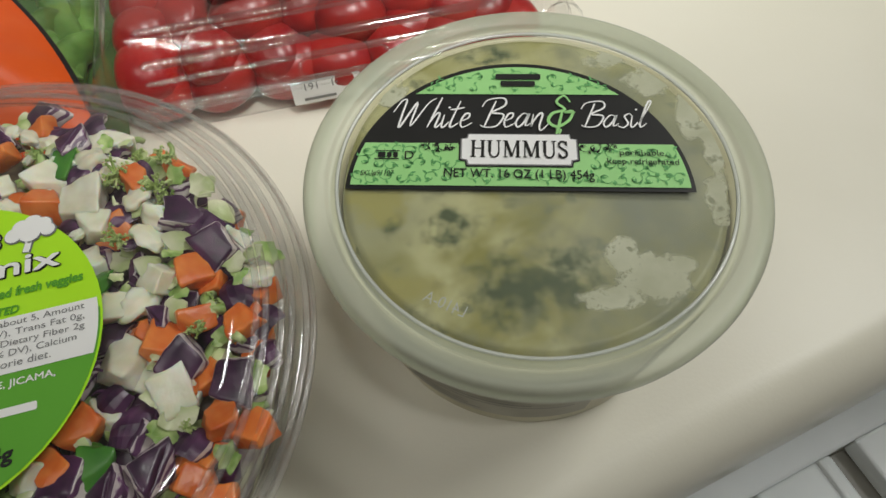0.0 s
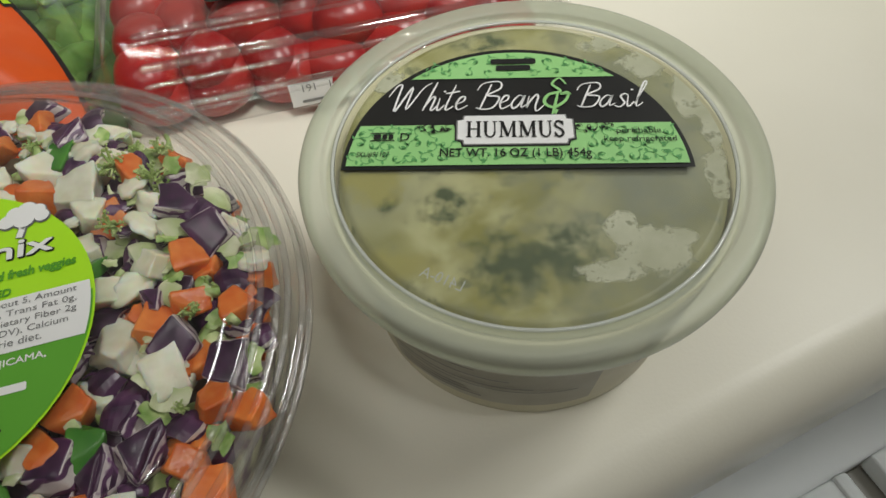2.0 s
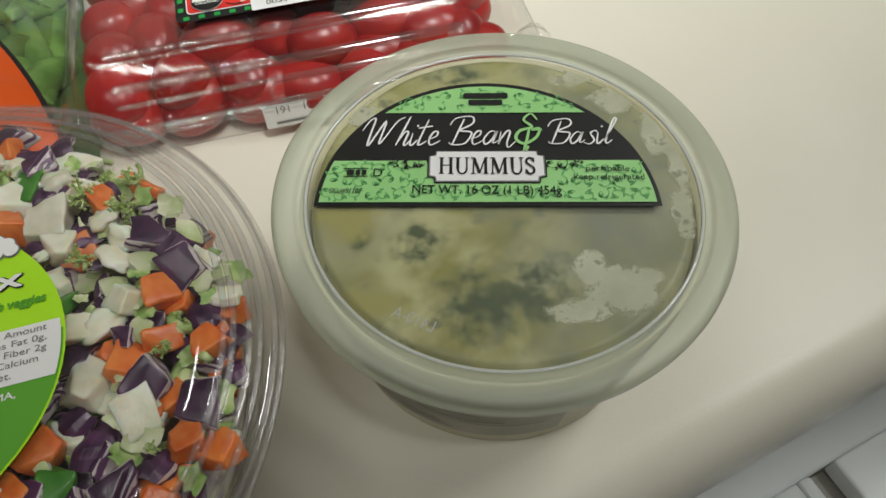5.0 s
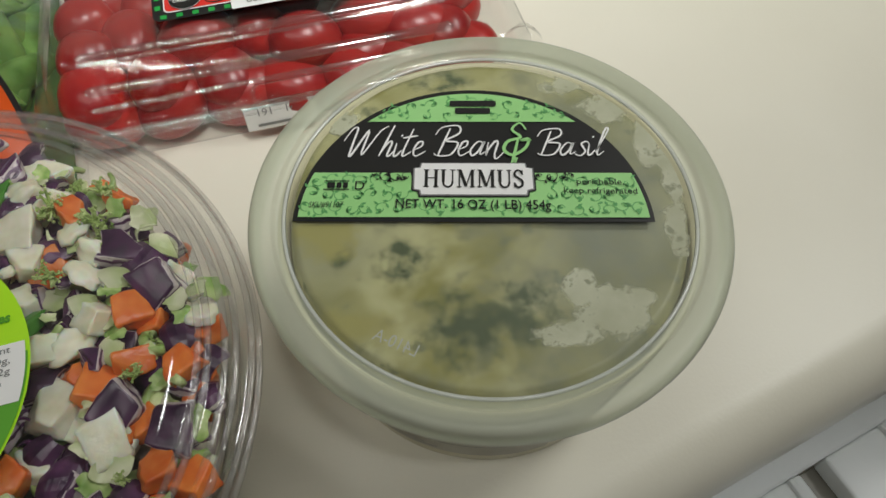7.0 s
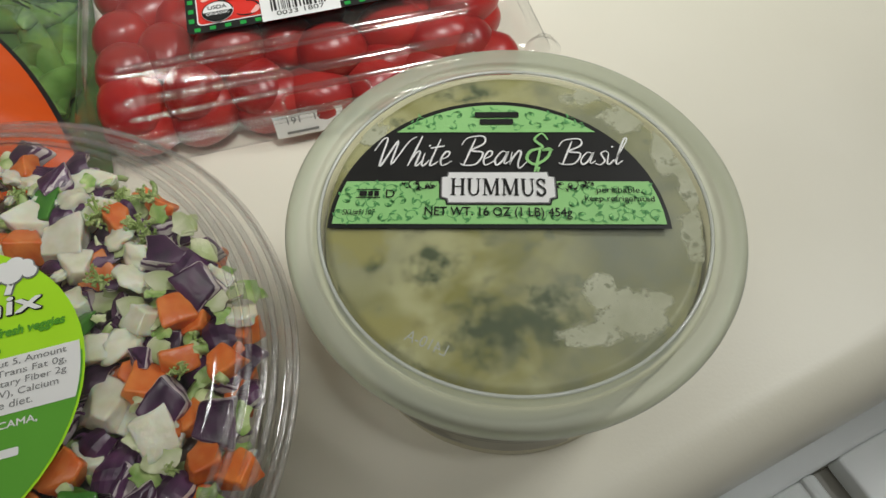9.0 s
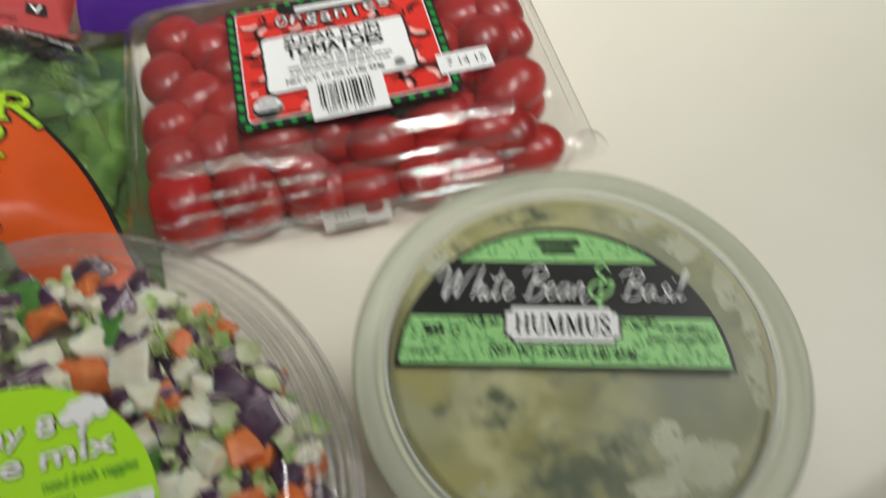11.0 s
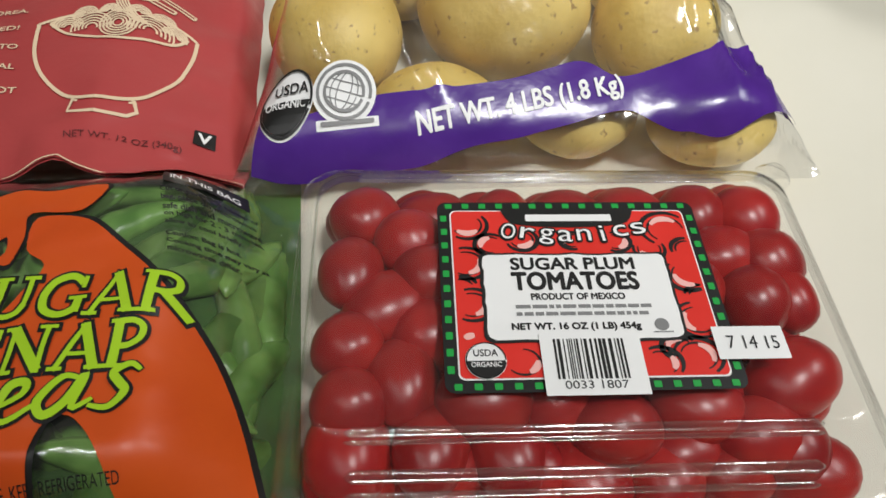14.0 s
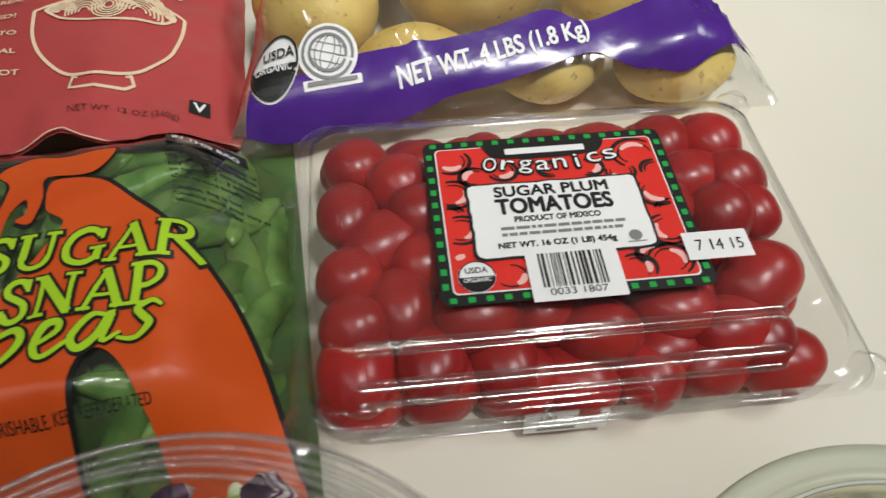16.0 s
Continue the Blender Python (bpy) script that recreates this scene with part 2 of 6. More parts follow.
def lathe(profile, n=96, close=False):
    bm = bmesh.new()
    rings = []
    for r, z in profile:
        if r < 1e-6:
            rings.append([bm.verts.new((0, 0, z))])
        else:
            rings.append([bm.verts.new((r * math.cos(2 * math.pi * k / n), r * math.sin(2 * math.pi * k / n), z)) for k in range(n)])
    pairs = list(zip(rings, rings[1:])) + ([(rings[-1], rings[0])] if close else [])
    for a, b in pairs:
        for k in range(n):
            j = (k + 1) % n
            if len(a) == 1:
                bm.faces.new((a[0], b[j], b[k]))
            elif len(b) == 1:
                bm.faces.new((a[k], a[j], b[0])) if len(a) > 1 else None
            else:
                bm.faces.new((a[k], a[j], b[j], b[k]))
    return bm


def rounded(u0, u1, v0, v1, r, n=7):
    out = []
    for cx, cy, s in ((u1 - r, v1 - r, 0), (u0 + r, v1 - r, 1), (u0 + r, v0 + r, 2), (u1 - r, v0 + r, 3)):
        for k in range(n):
            a = math.pi / 2 * (s + k / (n - 1))
            out.append((cx + r * math.cos(a), cy + r * math.sin(a)))
    return out


def loft(rings, cap_last=True, cap_first=False):
    """Skins closed rings of equal count; each ring is a list of 3D points."""
    bm = bmesh.new()
    vs = [[bm.verts.new(p) for p in ring] for ring in rings]
    for a, b in zip(vs, vs[1:]):
        for k in range(len(a)):
            j = (k + 1) % len(a)
            bm.faces.new((a[k], a[j], b[j], b[k]))
    if cap_last:
        bm.faces.new(vs[-1])
    if cap_first:
        bm.faces.new(list(reversed(vs[0])))
    return bm


def flat(points, z=0.0, cuts=0):
    bm = bmesh.new()
    f = bm.faces.new([bm.verts.new((x, y, z)) for x, y in points])
    f.normal_update()
    bmesh.ops.triangulate(bm, faces=bm.faces)
    for _ in range(cuts):
        bmesh.ops.subdivide_edges(bm, edges=list(bm.edges), cuts=1, use_grid_fill=True)
        bmesh.ops.triangulate(bm, faces=bm.faces)
    bm.normal_update()
    for f in bm.faces:
        if f.normal.z < 0:
            f.normal_flip()
    return bm


def strip(points, width, z=0.0, taper=False, closed=False):
    """A ribbon of that width along a line of 2D points."""
    bm = bmesh.new()
    n = len(points)
    rows = []
    for k, (x, y) in enumerate(points):
        x0, y0 = points[k - 1] if k or closed else points[0]
        x1, y1 = points[(k + 1) % n] if k + 1 < n or closed else points[-1]
        dx, dy = x1 - x0, y1 - y0
        d = math.hypot(dx, dy) or 1.0
        w = width / 2 * ((0.45 + 0.55 * math.sin(math.pi * (k + 0.5) / n)) if taper else 1.0)
        rows.append((bm.verts.new((x - dy / d * w, y + dx / d * w, z)), bm.verts.new((x + dy / d * w, y - dx / d * w, z))))
    for k in range(n if closed else n - 1):
        a, b = rows[k], rows[(k + 1) % n]
        bm.faces.new((a[1], b[1], b[0], a[0]))
    return bm


def join(*bms):
    out = bmesh.new()
    for b in bms:
        me = bpy.data.meshes.new("piece")
        b.to_mesh(me)
        b.free()
        out.from_mesh(me)
        bpy.data.meshes.remove(me)
    return out


def place(bm, m):
    bm.transform(m)
    return bm


def words(body, width, height, x=0.0, y=0.0, z=0.0, rz=0.0, shear=0.0, bold=0.0, spacing=1.0, align="CENTER", cuts=0):
    """Lettering of Blender's own font as a flat bmesh, its box centred (or set left or right) at x, y."""
    cu = bpy.data.curves.new("lettering", "FONT")
    cu.body, cu.size, cu.shear, cu.space_character, cu.resolution_u = body, 1.0, shear, spacing, 4
    ob = new("lettering_source", cu)
    bpy.context.view_layer.update()
    me = bpy.data.meshes.new_from_object(ob.evaluated_get(bpy.context.evaluated_depsgraph_get()))
    bpy.data.objects.remove(ob)
    bpy.data.curves.remove(cu)
    bm = bmesh.new()
    bm.from_mesh(me)
    bpy.data.meshes.remove(me)
    xs, ys = [v.co.x for v in bm.verts], [v.co.y for v in bm.verts]
    w, h = max(xs) - min(xs), max(ys) - min(ys)
    sx, sy = width / w, height / h
    ox = {"CENTER": (max(xs) + min(xs)) / 2, "LEFT": min(xs), "RIGHT": max(xs)}[align]
    bm.transform(pose(x, y, z, 0, 0, rz) @ Matrix.Diagonal((sx, sy, 1, 1)) @ Matrix.Translation((-ox, -(max(ys) + min(ys)) / 2, 0)))
    if bold:
        copies = [bm]
        for k in range(8):
            c = bm.copy()
            d = bold * height
            c.transform(Matrix.Translation((d * math.cos(k * math.pi / 4 + rz), d * math.sin(k * math.pi / 4 + rz), -0.00001 * (k + 1))))
            copies.append(c)
        bm = join(*copies)
    if cuts:
        for _ in range(cuts):
            bmesh.ops.subdivide_edges(bm, edges=[e for e in bm.edges if e.calc_length() > 0.004], cuts=1)
            bmesh.ops.triangulate(bm, faces=bm.faces)
    return bm


def drape(bm, height, lift):
    for v in bm.verts:
        v.co.z = height(v.co.x, v.co.y) + lift
    return bm


def arc(cx, cy, r, a0, a1, n=24, ry=None):
    return [(cx + r * math.cos(radians(a0 + (a1 - a0) * k / (n - 1))), cy + (ry or r) * math.sin(radians(a0 + (a1 - a0) * k / (n - 1)))) for k in range(n)]


def spline(pts, per=6):
    """A smooth open line through 2D points."""
    out = []
    p = [pts[0]] + list(pts) + [pts[-1]]
    for i in range(1, len(p) - 2):
        for k in range(per):
            t = k / per
            q = []
            for c in (0, 1):
                a, b, d, e = p[i - 1][c], p[i][c], p[i + 1][c], p[i + 2][c]
                q.append(0.5 * (2 * b + (d - a) * t + (2 * a - 5 * b + 4 * d - e) * t * t + (3 * b - a - 3 * d + e) * t ** 3))
            out.append(tuple(q))
    return out + [pts[-1]]


def closed_spline(pts, per=5):
    n = len(pts)
    out = []
    for i in range(n):
        a, b, d, e = (pts[(i + j) % n] for j in (-1, 0, 1, 2))
        for k in range(per):
            t = k / per
            out.append(tuple(0.5 * (2 * b[c] + (d[c] - a[c]) * t + (2 * a[c] - 5 * b[c] + 4 * d[c] - e[c]) * t * t + (3 * b[c] - a[c] - 3 * d[c] + e[c]) * t ** 3) for c in (0, 1)))
    return out


GLYPHS = {
    "W": (0.98, [[(-0.12, 0.55), (0.0, 0.95), (0.14, 0.98), (0.16, 0.45), (0.22, 0.0), (0.48, 0.92), (0.52, 0.05), (0.80, 0.85), (1.0, 1.05)]]),
    "h": (0.42, [[(0.18, 1.08), (0.12, 0.6), (0.04, 0.0)], [(0.04, 0.05), (0.18, 0.48), (0.28, 0.46), (0.26, 0.05), (0.33, 0.02), (0.42, 0.2)]]),
    "i": (0.22, [[(0.0, 0.45), (0.02, 0.05), (0.10, 0.02), (0.20, 0.2)], [(0.06, 0.68), (0.09, 0.74)]]),
    "t": (0.30, [[(0.12, 0.95), (0.04, 0.2), (0.08, 0.0), (0.26, 0.15)], [(-0.10, 0.62), (0.30, 0.70)]]),
    "e": (0.36, [[(0.0, 0.2), (0.20, 0.32), (0.20, 0.48), (0.08, 0.46), (0.02, 0.2), (0.12, 0.0), (0.36, 0.16)]]),
    "B": (0.62, [[(0.10, 0.0), (0.22, 0.95)], [(-0.14, 0.72), (-0.02, 0.98), (0.42, 1.04), (0.52, 0.78), (0.20, 0.52), (0.56, 0.44), (0.46, 0.05), (0.12, 0.0), (-0.02, 0.08)]]),
    "a": (0.44, [[(0.30, 0.42), (0.14, 0.48), (0.0, 0.2), (0.08, 0.0), (0.22, 0.14), (0.32, 0.48), (0.29, 0.05), (0.44, 0.14)]]),
    "n": (0.46, [[(0.0, 0.45), (0.02, 0.0), (0.05, 0.2), (0.18, 0.48), (0.27, 0.42), (0.26, 0.05), (0.34, -0.12), (0.50, 0.1)]]),
    "s": (0.34, [[(0.34, 0.44), (0.24, 0.54), (0.12, 0.44), (0.20, 0.28), (0.27, 0.14), (0.16, -0.02), (-0.02, 0.05)]]),
    "l": (0.26, [[(0.0, 0.1), (0.24, 0.95), (0.16, 1.02), (0.06, 0.3), (0.08, 0.0), (0.24, 0.15)]]),
    "p": (0.50, [[(0.06, 0.55), (-0.02, 0.0), (-0.14, -0.60)], [(0.03, 0.22), (0.14, 0.46), (0.30, 0.52), (0.38, 0.34), (0.28, 0.04), (0.08, 0.0)]]),
    "&": (0.60, [[(0.52, 0.80), (0.32, 1.02), (0.14, 0.80), (0.40, 0.55), (0.08, 0.42), (0.0, 0.15), (0.26, -0.02), (0.56, 0.20), (0.62, 0.50), (0.40, 0.44), (0.70, 0.46)], [(0.34, 0.55), (0.28, -0.3), (0.38, -0.1)]]),
    " ": (0.28, []),
}


def script(body, cap, width, x, y, z=0.0, rz=0.0, slant=0.25, pen=0.088):
    """Brush lettering drawn stroke by stroke; x, y: the left end of its base line."""
    bits, at = [], 0.0
    for ch in body:
        step, strokes = GLYPHS[ch]
        bits += [(at, s) for s in strokes]
        at += step
    k = width / at
    out = []
    for shift, s in bits:
        line = spline([((shift + px) * k + slant * py * cap, py * cap) for px, py in s], 5)
        out.append(strip(line, pen * cap, 0.0, True))
    for n, b in enumerate(out):
        b.transform(Matrix.Translation((0, 0, 0.00001 * n)))
    return place(join(*out), pose(x, y, z, 0, 0, rz))


# thick and thin strokes with serifs, in a box one unit high: width, then (pen, line) pairs
ROMAN = {
    "H": (0.98, [(0.15, [(0.20, 0), (0.20, 1)]), (0.15, [(0.76, 0), (0.76, 1)]), (0.07, [(0.2, 0.52), (0.76, 0.52)]), (0.06, [(0.04, 0.03), (0.36, 0.03)]), (0.06, [(0.04, 0.97), (0.36, 0.97)]), (0.06, [(0.60, 0.03), (0.92, 0.03)]), (0.06, [(0.60, 0.97), (0.92, 0.97)])]),
    "U": (0.94, [(0.15, [(0.20, 1), (0.20, 0.30)]), (0.10, [(0.20, 0.32), (0.24, 0.14), (0.38, 0.03), (0.54, 0.03), (0.68, 0.13), (0.74, 0.32)]), (0.07, [(0.74, 0.30), (0.74, 1)]), (0.06, [(0.04, 0.97), (0.36, 0.97)]), (0.06, [(0.60, 0.97), (0.88, 0.97)])]),
    "M": (1.16, [(0.07, [(0.18, 0), (0.20, 1)]), (0.16, [(0.22, 0.98), (0.56, 0.06)]), (0.07, [(0.56, 0.04), (0.90, 0.98)]), (0.15, [(0.93, 0), (0.93, 1)]), (0.06, [(0.05, 0.03), (0.32, 0.03)]), (0.06, [(0.78, 0.03), (1.09, 0.03)]), (0.06, [(0.05, 0.97), (0.26, 0.97)]), (0.06, [(0.88, 0.97), (1.08, 0.97)])]),
    "G": (0.96, [(0.13, [(0.80, 0.80), (0.66, 0.95), (0.46, 0.98), (0.22, 0.84), (0.13, 0.5), (0.22, 0.16), (0.46, 0.02), (0.66, 0.05), (0.80, 0.18)]), (0.14, [(0.80, 0.08), (0.80, 0.42)]), (0.06, [(0.62, 0.44), (0.94, 0.44)]), (0.06, [(0.82, 0.70), (0.82, 0.98)])]),
    "A": (1.00, [(0.07, [(0.12, 0), (0.50, 1)]), (0.16, [(0.48, 1), (0.87, 0)]), (0.06, [(0.25, 0.34), (0.72, 0.34)]), (0.06, [(0.00, 0.03), (0.26, 0.03)]), (0.06, [(0.70, 0.03), (1.02, 0.03)])]),
    "R": (0.90, [(0.15, [(0.20, 0), (0.20, 1)]), (0.10, [(0.20, 0.96), (0.48, 0.97), (0.65, 0.86), (0.65, 0.64), (0.48, 0.52), (0.22, 0.50)]), (0.15, [(0.42, 0.52), (0.94, 0.0)]), (0.06, [(0.04, 0.03), (0.36, 0.03)]), (0.06, [(0.04, 0.97), (0.30, 0.97)])]),
    "N": (1.06, [(0.07, [(0.20, 0), (0.20, 1)]), (0.17, [(0.18, 0.98), (0.85, 0.04)]), (0.07, [(0.85, 0), (0.85, 1)]), (0.06, [(0.04, 0.03), (0.36, 0.03)]), (0.06, [(0.02, 0.97), (0.26, 0.97)]), (0.06, [(0.69, 0.97), (1.01, 0.97)])]),
    "P": (0.80, [(0.15, [(0.20, 0), (0.20, 1)]), (0.10, [(0.20, 0.96), (0.48, 0.97), (0.67, 0.84), (0.66, 0.60), (0.48, 0.46), (0.22, 0.44)]), (0.06, [(0.04, 0.03), (0.38, 0.03)]), (0.06, [(0.04, 0.97), (0.30, 0.97)])]),
    "S": (0.66, [(0.12, [(0.54, 0.78), (0.44, 0.94), (0.26, 0.96), (0.12, 0.84), (0.14, 0.66), (0.34, 0.52), (0.52, 0.38), (0.54, 0.16), (0.40, 0.04), (0.22, 0.04), (0.09, 0.22)]), (0.06, [(0.55, 0.70), (0.55, 0.98)]), (0.06, [(0.08, 0.02), (0.08, 0.30)])]),
}


def roman(body, width, height, x, y, z, rz, grow=0.0, shear=0.0):
    """Upright capitals with serifs, centred at x, y; grow: extra width of the pen, as a share of the height."""
    k = width / sum(ROMAN[ch][0] for ch in body)
    out, at = [], -width / 2
    for ch in body:
        step, strokes = ROMAN[ch]
        for pen, line in strokes:
            if len(line) > 2:
                line = spline(line, 5)
            else:
                (x0, y0), (x1, y1) = line
                d = grow * 0.5 / (math.hypot(x1 - x0, y1 - y0) or 1)
                line = [(x0 + (x1 - x0) * (q / 6 * (1 + 2 * d) - d), y0 + (y1 - y0) * (q / 6 * (1 + 2 * d) - d)) for q in range(7)]
            out.append(strip([(at + px * k + shear * (py - 0.5) * height, (py - 0.5) * height) for px, py in line], pen * (k + height) / 2 + grow * height, 0.000004 * len(out)))
        at += step * k
    return place(join(*out), pose(x, y, z, 0, 0, rz))


def smooth01(t):
    t = min(1.0, max(0.0, t))
    return t * t * (3 - 2 * t)


def nz(x, y, z=0.0, s=1.0):
    return noise.noise(Vector((x * s, y * s, z)))


# ---- the room and the worktop ----
ALONG, ACROSS, EDGE = (0.8854, 0.4648), (-0.4648, 0.8854), -0.0773


def setting(name, bm, material, label, category):
    return tagged(part(name, bm, material, None, "", smooth=False), label, category, "", "structure")


def box(x0, x1, y0, y1, z0, z1, bevel=0.0):
    bm = bmesh.new()
    bmesh.ops.create_cube(bm, size=1.0)
    bm.transform(Matrix.Translation(((x0 + x1) / 2, (y0 + y1) / 2, (z0 + z1) / 2)) @ Matrix.Diagonal((x1 - x0, y1 - y0, z1 - z0, 1)))
    if bevel:
        bmesh.ops.bevel(bm, geom=list(bm.edges), offset=bevel, segments=3, profile=0.5, affect="EDGES")
    return bm


turn = math.degrees(math.atan2(ALONG[1], ALONG[0]))
room = pose(0, 0, 0, 0, 0, turn)
setting("floor", place(box(-2.4, 2.4, -2.0, 0.75, -0.95, -0.90), room), M_FLOOR, "brown vinyl kitchen floor below the worktop", "floor")
setting("ceiling", place(box(-2.5, 2.5, -2.1, 0.85, 1.62, 1.67), room), M_WALL, "plain pale ceiling", "ceiling")
setting("wall_north", place(box(-2.5, 2.5, 0.75, 0.85, -0.95, 1.62), room), M_WALL, "plain cream wall behind the worktop", "wall")
setting("wall_south", place(box(-2.5, 2.5, -2.1, -2.0, -0.95, 1.62), room), M_WALL, "plain cream wall across the room", "wall")
setting("wall_west", place(box(-2.5, -2.4, -2.0, 0.75, -0.95, 1.62), room), M_WALL, "plain cream side wall", "wall")
setting("wall_east", place(box(2.4, 2.5, -2.0, 0.75, -0.95, 1.62), room), M_WALL, "plain cream side wall", "wall")

# worktop: a rolled front edge swept along the wall
prof = [(0.745, 0.0), (EDGE + 0.03, 0.0)]
prof += [(EDGE + 0.018 + 0.018 * math.cos(radians(a)), -0.018 + 0.018 * math.sin(radians(a))) for a in range(90, 181, 9)]
prof += [(EDGE, -0.038), (EDGE + 0.004, -0.044), (EDGE + 0.03, -0.044), (0.745, -0.044)]
bm = bmesh.new()
ends = [[bm.verts.new((s, n, z)) for n, z in prof] for s in (-2.39, 2.39)]
for k in range(len(prof)):
    j = (k + 1) % len(prof)
    bm.faces.new((ends[0][k], ends[0][j], ends[1][j], ends[1][k]))
for ring in ends:
    bm.faces.new(ring)
bmesh.ops.recalc_face_normals(bm, faces=bm.faces)
bm.transform(room)
counter = tagged(part("worktop", bm, M_COUNTER, None), "cream laminate worktop with a rolled front edge", "worktop", "", "structure")
for f in counter.data.polygons:
    f.use_smooth = len(f.vertices) == 4 and abs(f.normal.z) < 0.999

# base cabinet carcass set back under the worktop
setting("base_cabinet_wall", place(box(-2.39, 2.39, 0.02, 0.74, -0.90, -0.046), room), M_WALL, "plain cabinet front set back under the worktop", "wall")

# a white slatted bench standing in front, its top well below the worktop
bench = thing("slatted_bench", room @ pose(0.205, -0.16, -0.90), "white painted bench with wide slats below the worktop", "bench")
part("rail", box(-0.35, 0.35, 0.078, 0.130, 0.535, 0.583, 0.004), M_WHITE_WOOD, bench)
part("rail", box(-0.35, 0.35, -0.300, -0.255, 0.535, 0.583, 0.004), M_WHITE_WOOD, bench)
for k in range(8):
    s = -0.3915 + 0.0885 * k
    part("slat", box(max(s, -0.35), min(s + 0.0655, 0.35), -0.255, 0.078, 0.556, 0.578, 0.003), M_WHITE_WOOD, bench)
    part("slat_edging", box(s + 0.0520, s + 0.0565, -0.255, 0.078, 0.575, 0.583, 0.0012), M_WHITE_WOOD, bench)
# board added only to lighten the gaps between the slats
part("under_board", box(-0.345, 0.345, -0.255, 0.077, 0.538, 0.546, 0.001), M_WALL, bench)
for sx in (-0.348, 0.303):
    for sy in (-0.298, 0.081):
        part("leg", box(sx, sx + 0.045, sy, sy + 0.045, 0.0, 0.54, 0.004), M_WHITE_WOOD, bench)

# ---- black appliance foot at the back of the worktop ----
gadget = thing("appliance", pose(0.135, 0.44, 0, 0, 0, 28), "black plastic appliance standing at the back of the worktop", "appliance")
part("base", box(-0.07, 0.12, -0.05, 0.12, 0.002, 0.10, 0.02), M_BLACK, gadget)
part("upper_body", box(-0.05, 0.11, -0.02, 0.11, 0.10, 0.24, 0.02), M_BLACK, gadget)


# ---- hummus tub ----
tub = thing("hummus_tub", pose(0, 0, 0), "round frosted plastic hummus tub with a green and black label", "tub")
part("cup", lathe([(0, 0.0015), (0.0440, 0.0015), (0.0460, 0.0005), (0.0468, 0.002), (0.0472, 0.006), (0.0524, 0.053), (0.0526, 0.0560), (0.0514, 0.0560), (0.0462, 0.006), (0, 0.005)], 128), M_CUP, tub, "frosted cup showing beige hummus inside")

# hummus: sunken on one side, pressed against the lid on the other
m, n, l = nodes_of("hummus")
p = n["Principled BSDF"]
p.inputs["Roughness"].default_value = 0.5
co = n.new("ShaderNodeTexCoord")


def ramp_noise(scale, lo, hi, detail=5.0, distort=0.0):
    t = n.new("ShaderNodeTexNoise")
    t.inputs["Scale"].default_value, t.inputs["Detail"].default_value, t.inputs["Distortion"].default_value = scale, detail, distort
    l.new(co.outputs["Object"], t.inputs["Vector"])
    r = n.new("ShaderNodeMapRange")
    r.inputs[1].default_value, r.inputs[2].default_value = lo, hi
    l.new(t.outputs["Fac"], r.inputs[0])
    return r.outputs[0]


def spot(x, y, rx, ry, soft=0.6):
    """A ragged patch round a place of the surface: 1 inside, 0 outside."""
    mp = n.new("ShaderNodeMapping")
    mp.vector_type = "POINT"
    mp.inputs["Location"].default_value = (-x / rx, -y / ry, 0)
    mp.inputs["Scale"].default_value = (1 / rx, 1 / ry, 0)
    l.new(co.outputs["Object"], mp.inputs[0])
    wob = n.new("ShaderNodeTexNoise")
    wob.inputs["Scale"].default_value, wob.inputs["Detail"].default_value, wob.inputs["Roughness"].default_value = 95.0, 8.0, 0.68
    l.new(co.outputs["Object"], wob.inputs["Vector"])
    ln = n.new("ShaderNodeVectorMath")
    ln.operation = "LENGTH"
    l.new(mp.outputs[0], ln.inputs[0])
    ad = n.new("ShaderNodeMath")
    ad.operation = "MULTIPLY_ADD"
    ad.inputs[1].default_value, ad.inputs[2].default_value = 3.4, -1.7
    l.new(wob.outputs["Fac"], ad.inputs[0])
    su = n.new("ShaderNodeMath")
    l.new(ln.outputs["Value"], su.inputs[0])
    l.new(ad.outputs[0], su.inputs[1])
    r = n.new("ShaderNodeMapRange")
    r.inputs[1].default_value, r.inputs[2].default_value, r.inputs[3].default_value, r.inputs[4].default_value = 1 + soft / 2, 1 - soft / 2, 0, 1
    l.new(su.outputs[0], r.inputs[0])
    return r.outputs[0]


def blend(fac, a, b):
    mx = n.new("ShaderNodeMix")
    mx.data_type = "RGBA"
    l.new(fac, mx.inputs[0])
    for slot, v in ((6, a), (7, b)):
        if isinstance(v, tuple):
            mx.inputs[slot].default_value = (*v, 1)
        else:
            l.new(v, mx.inputs[slot])
    return mx.outputs[2]


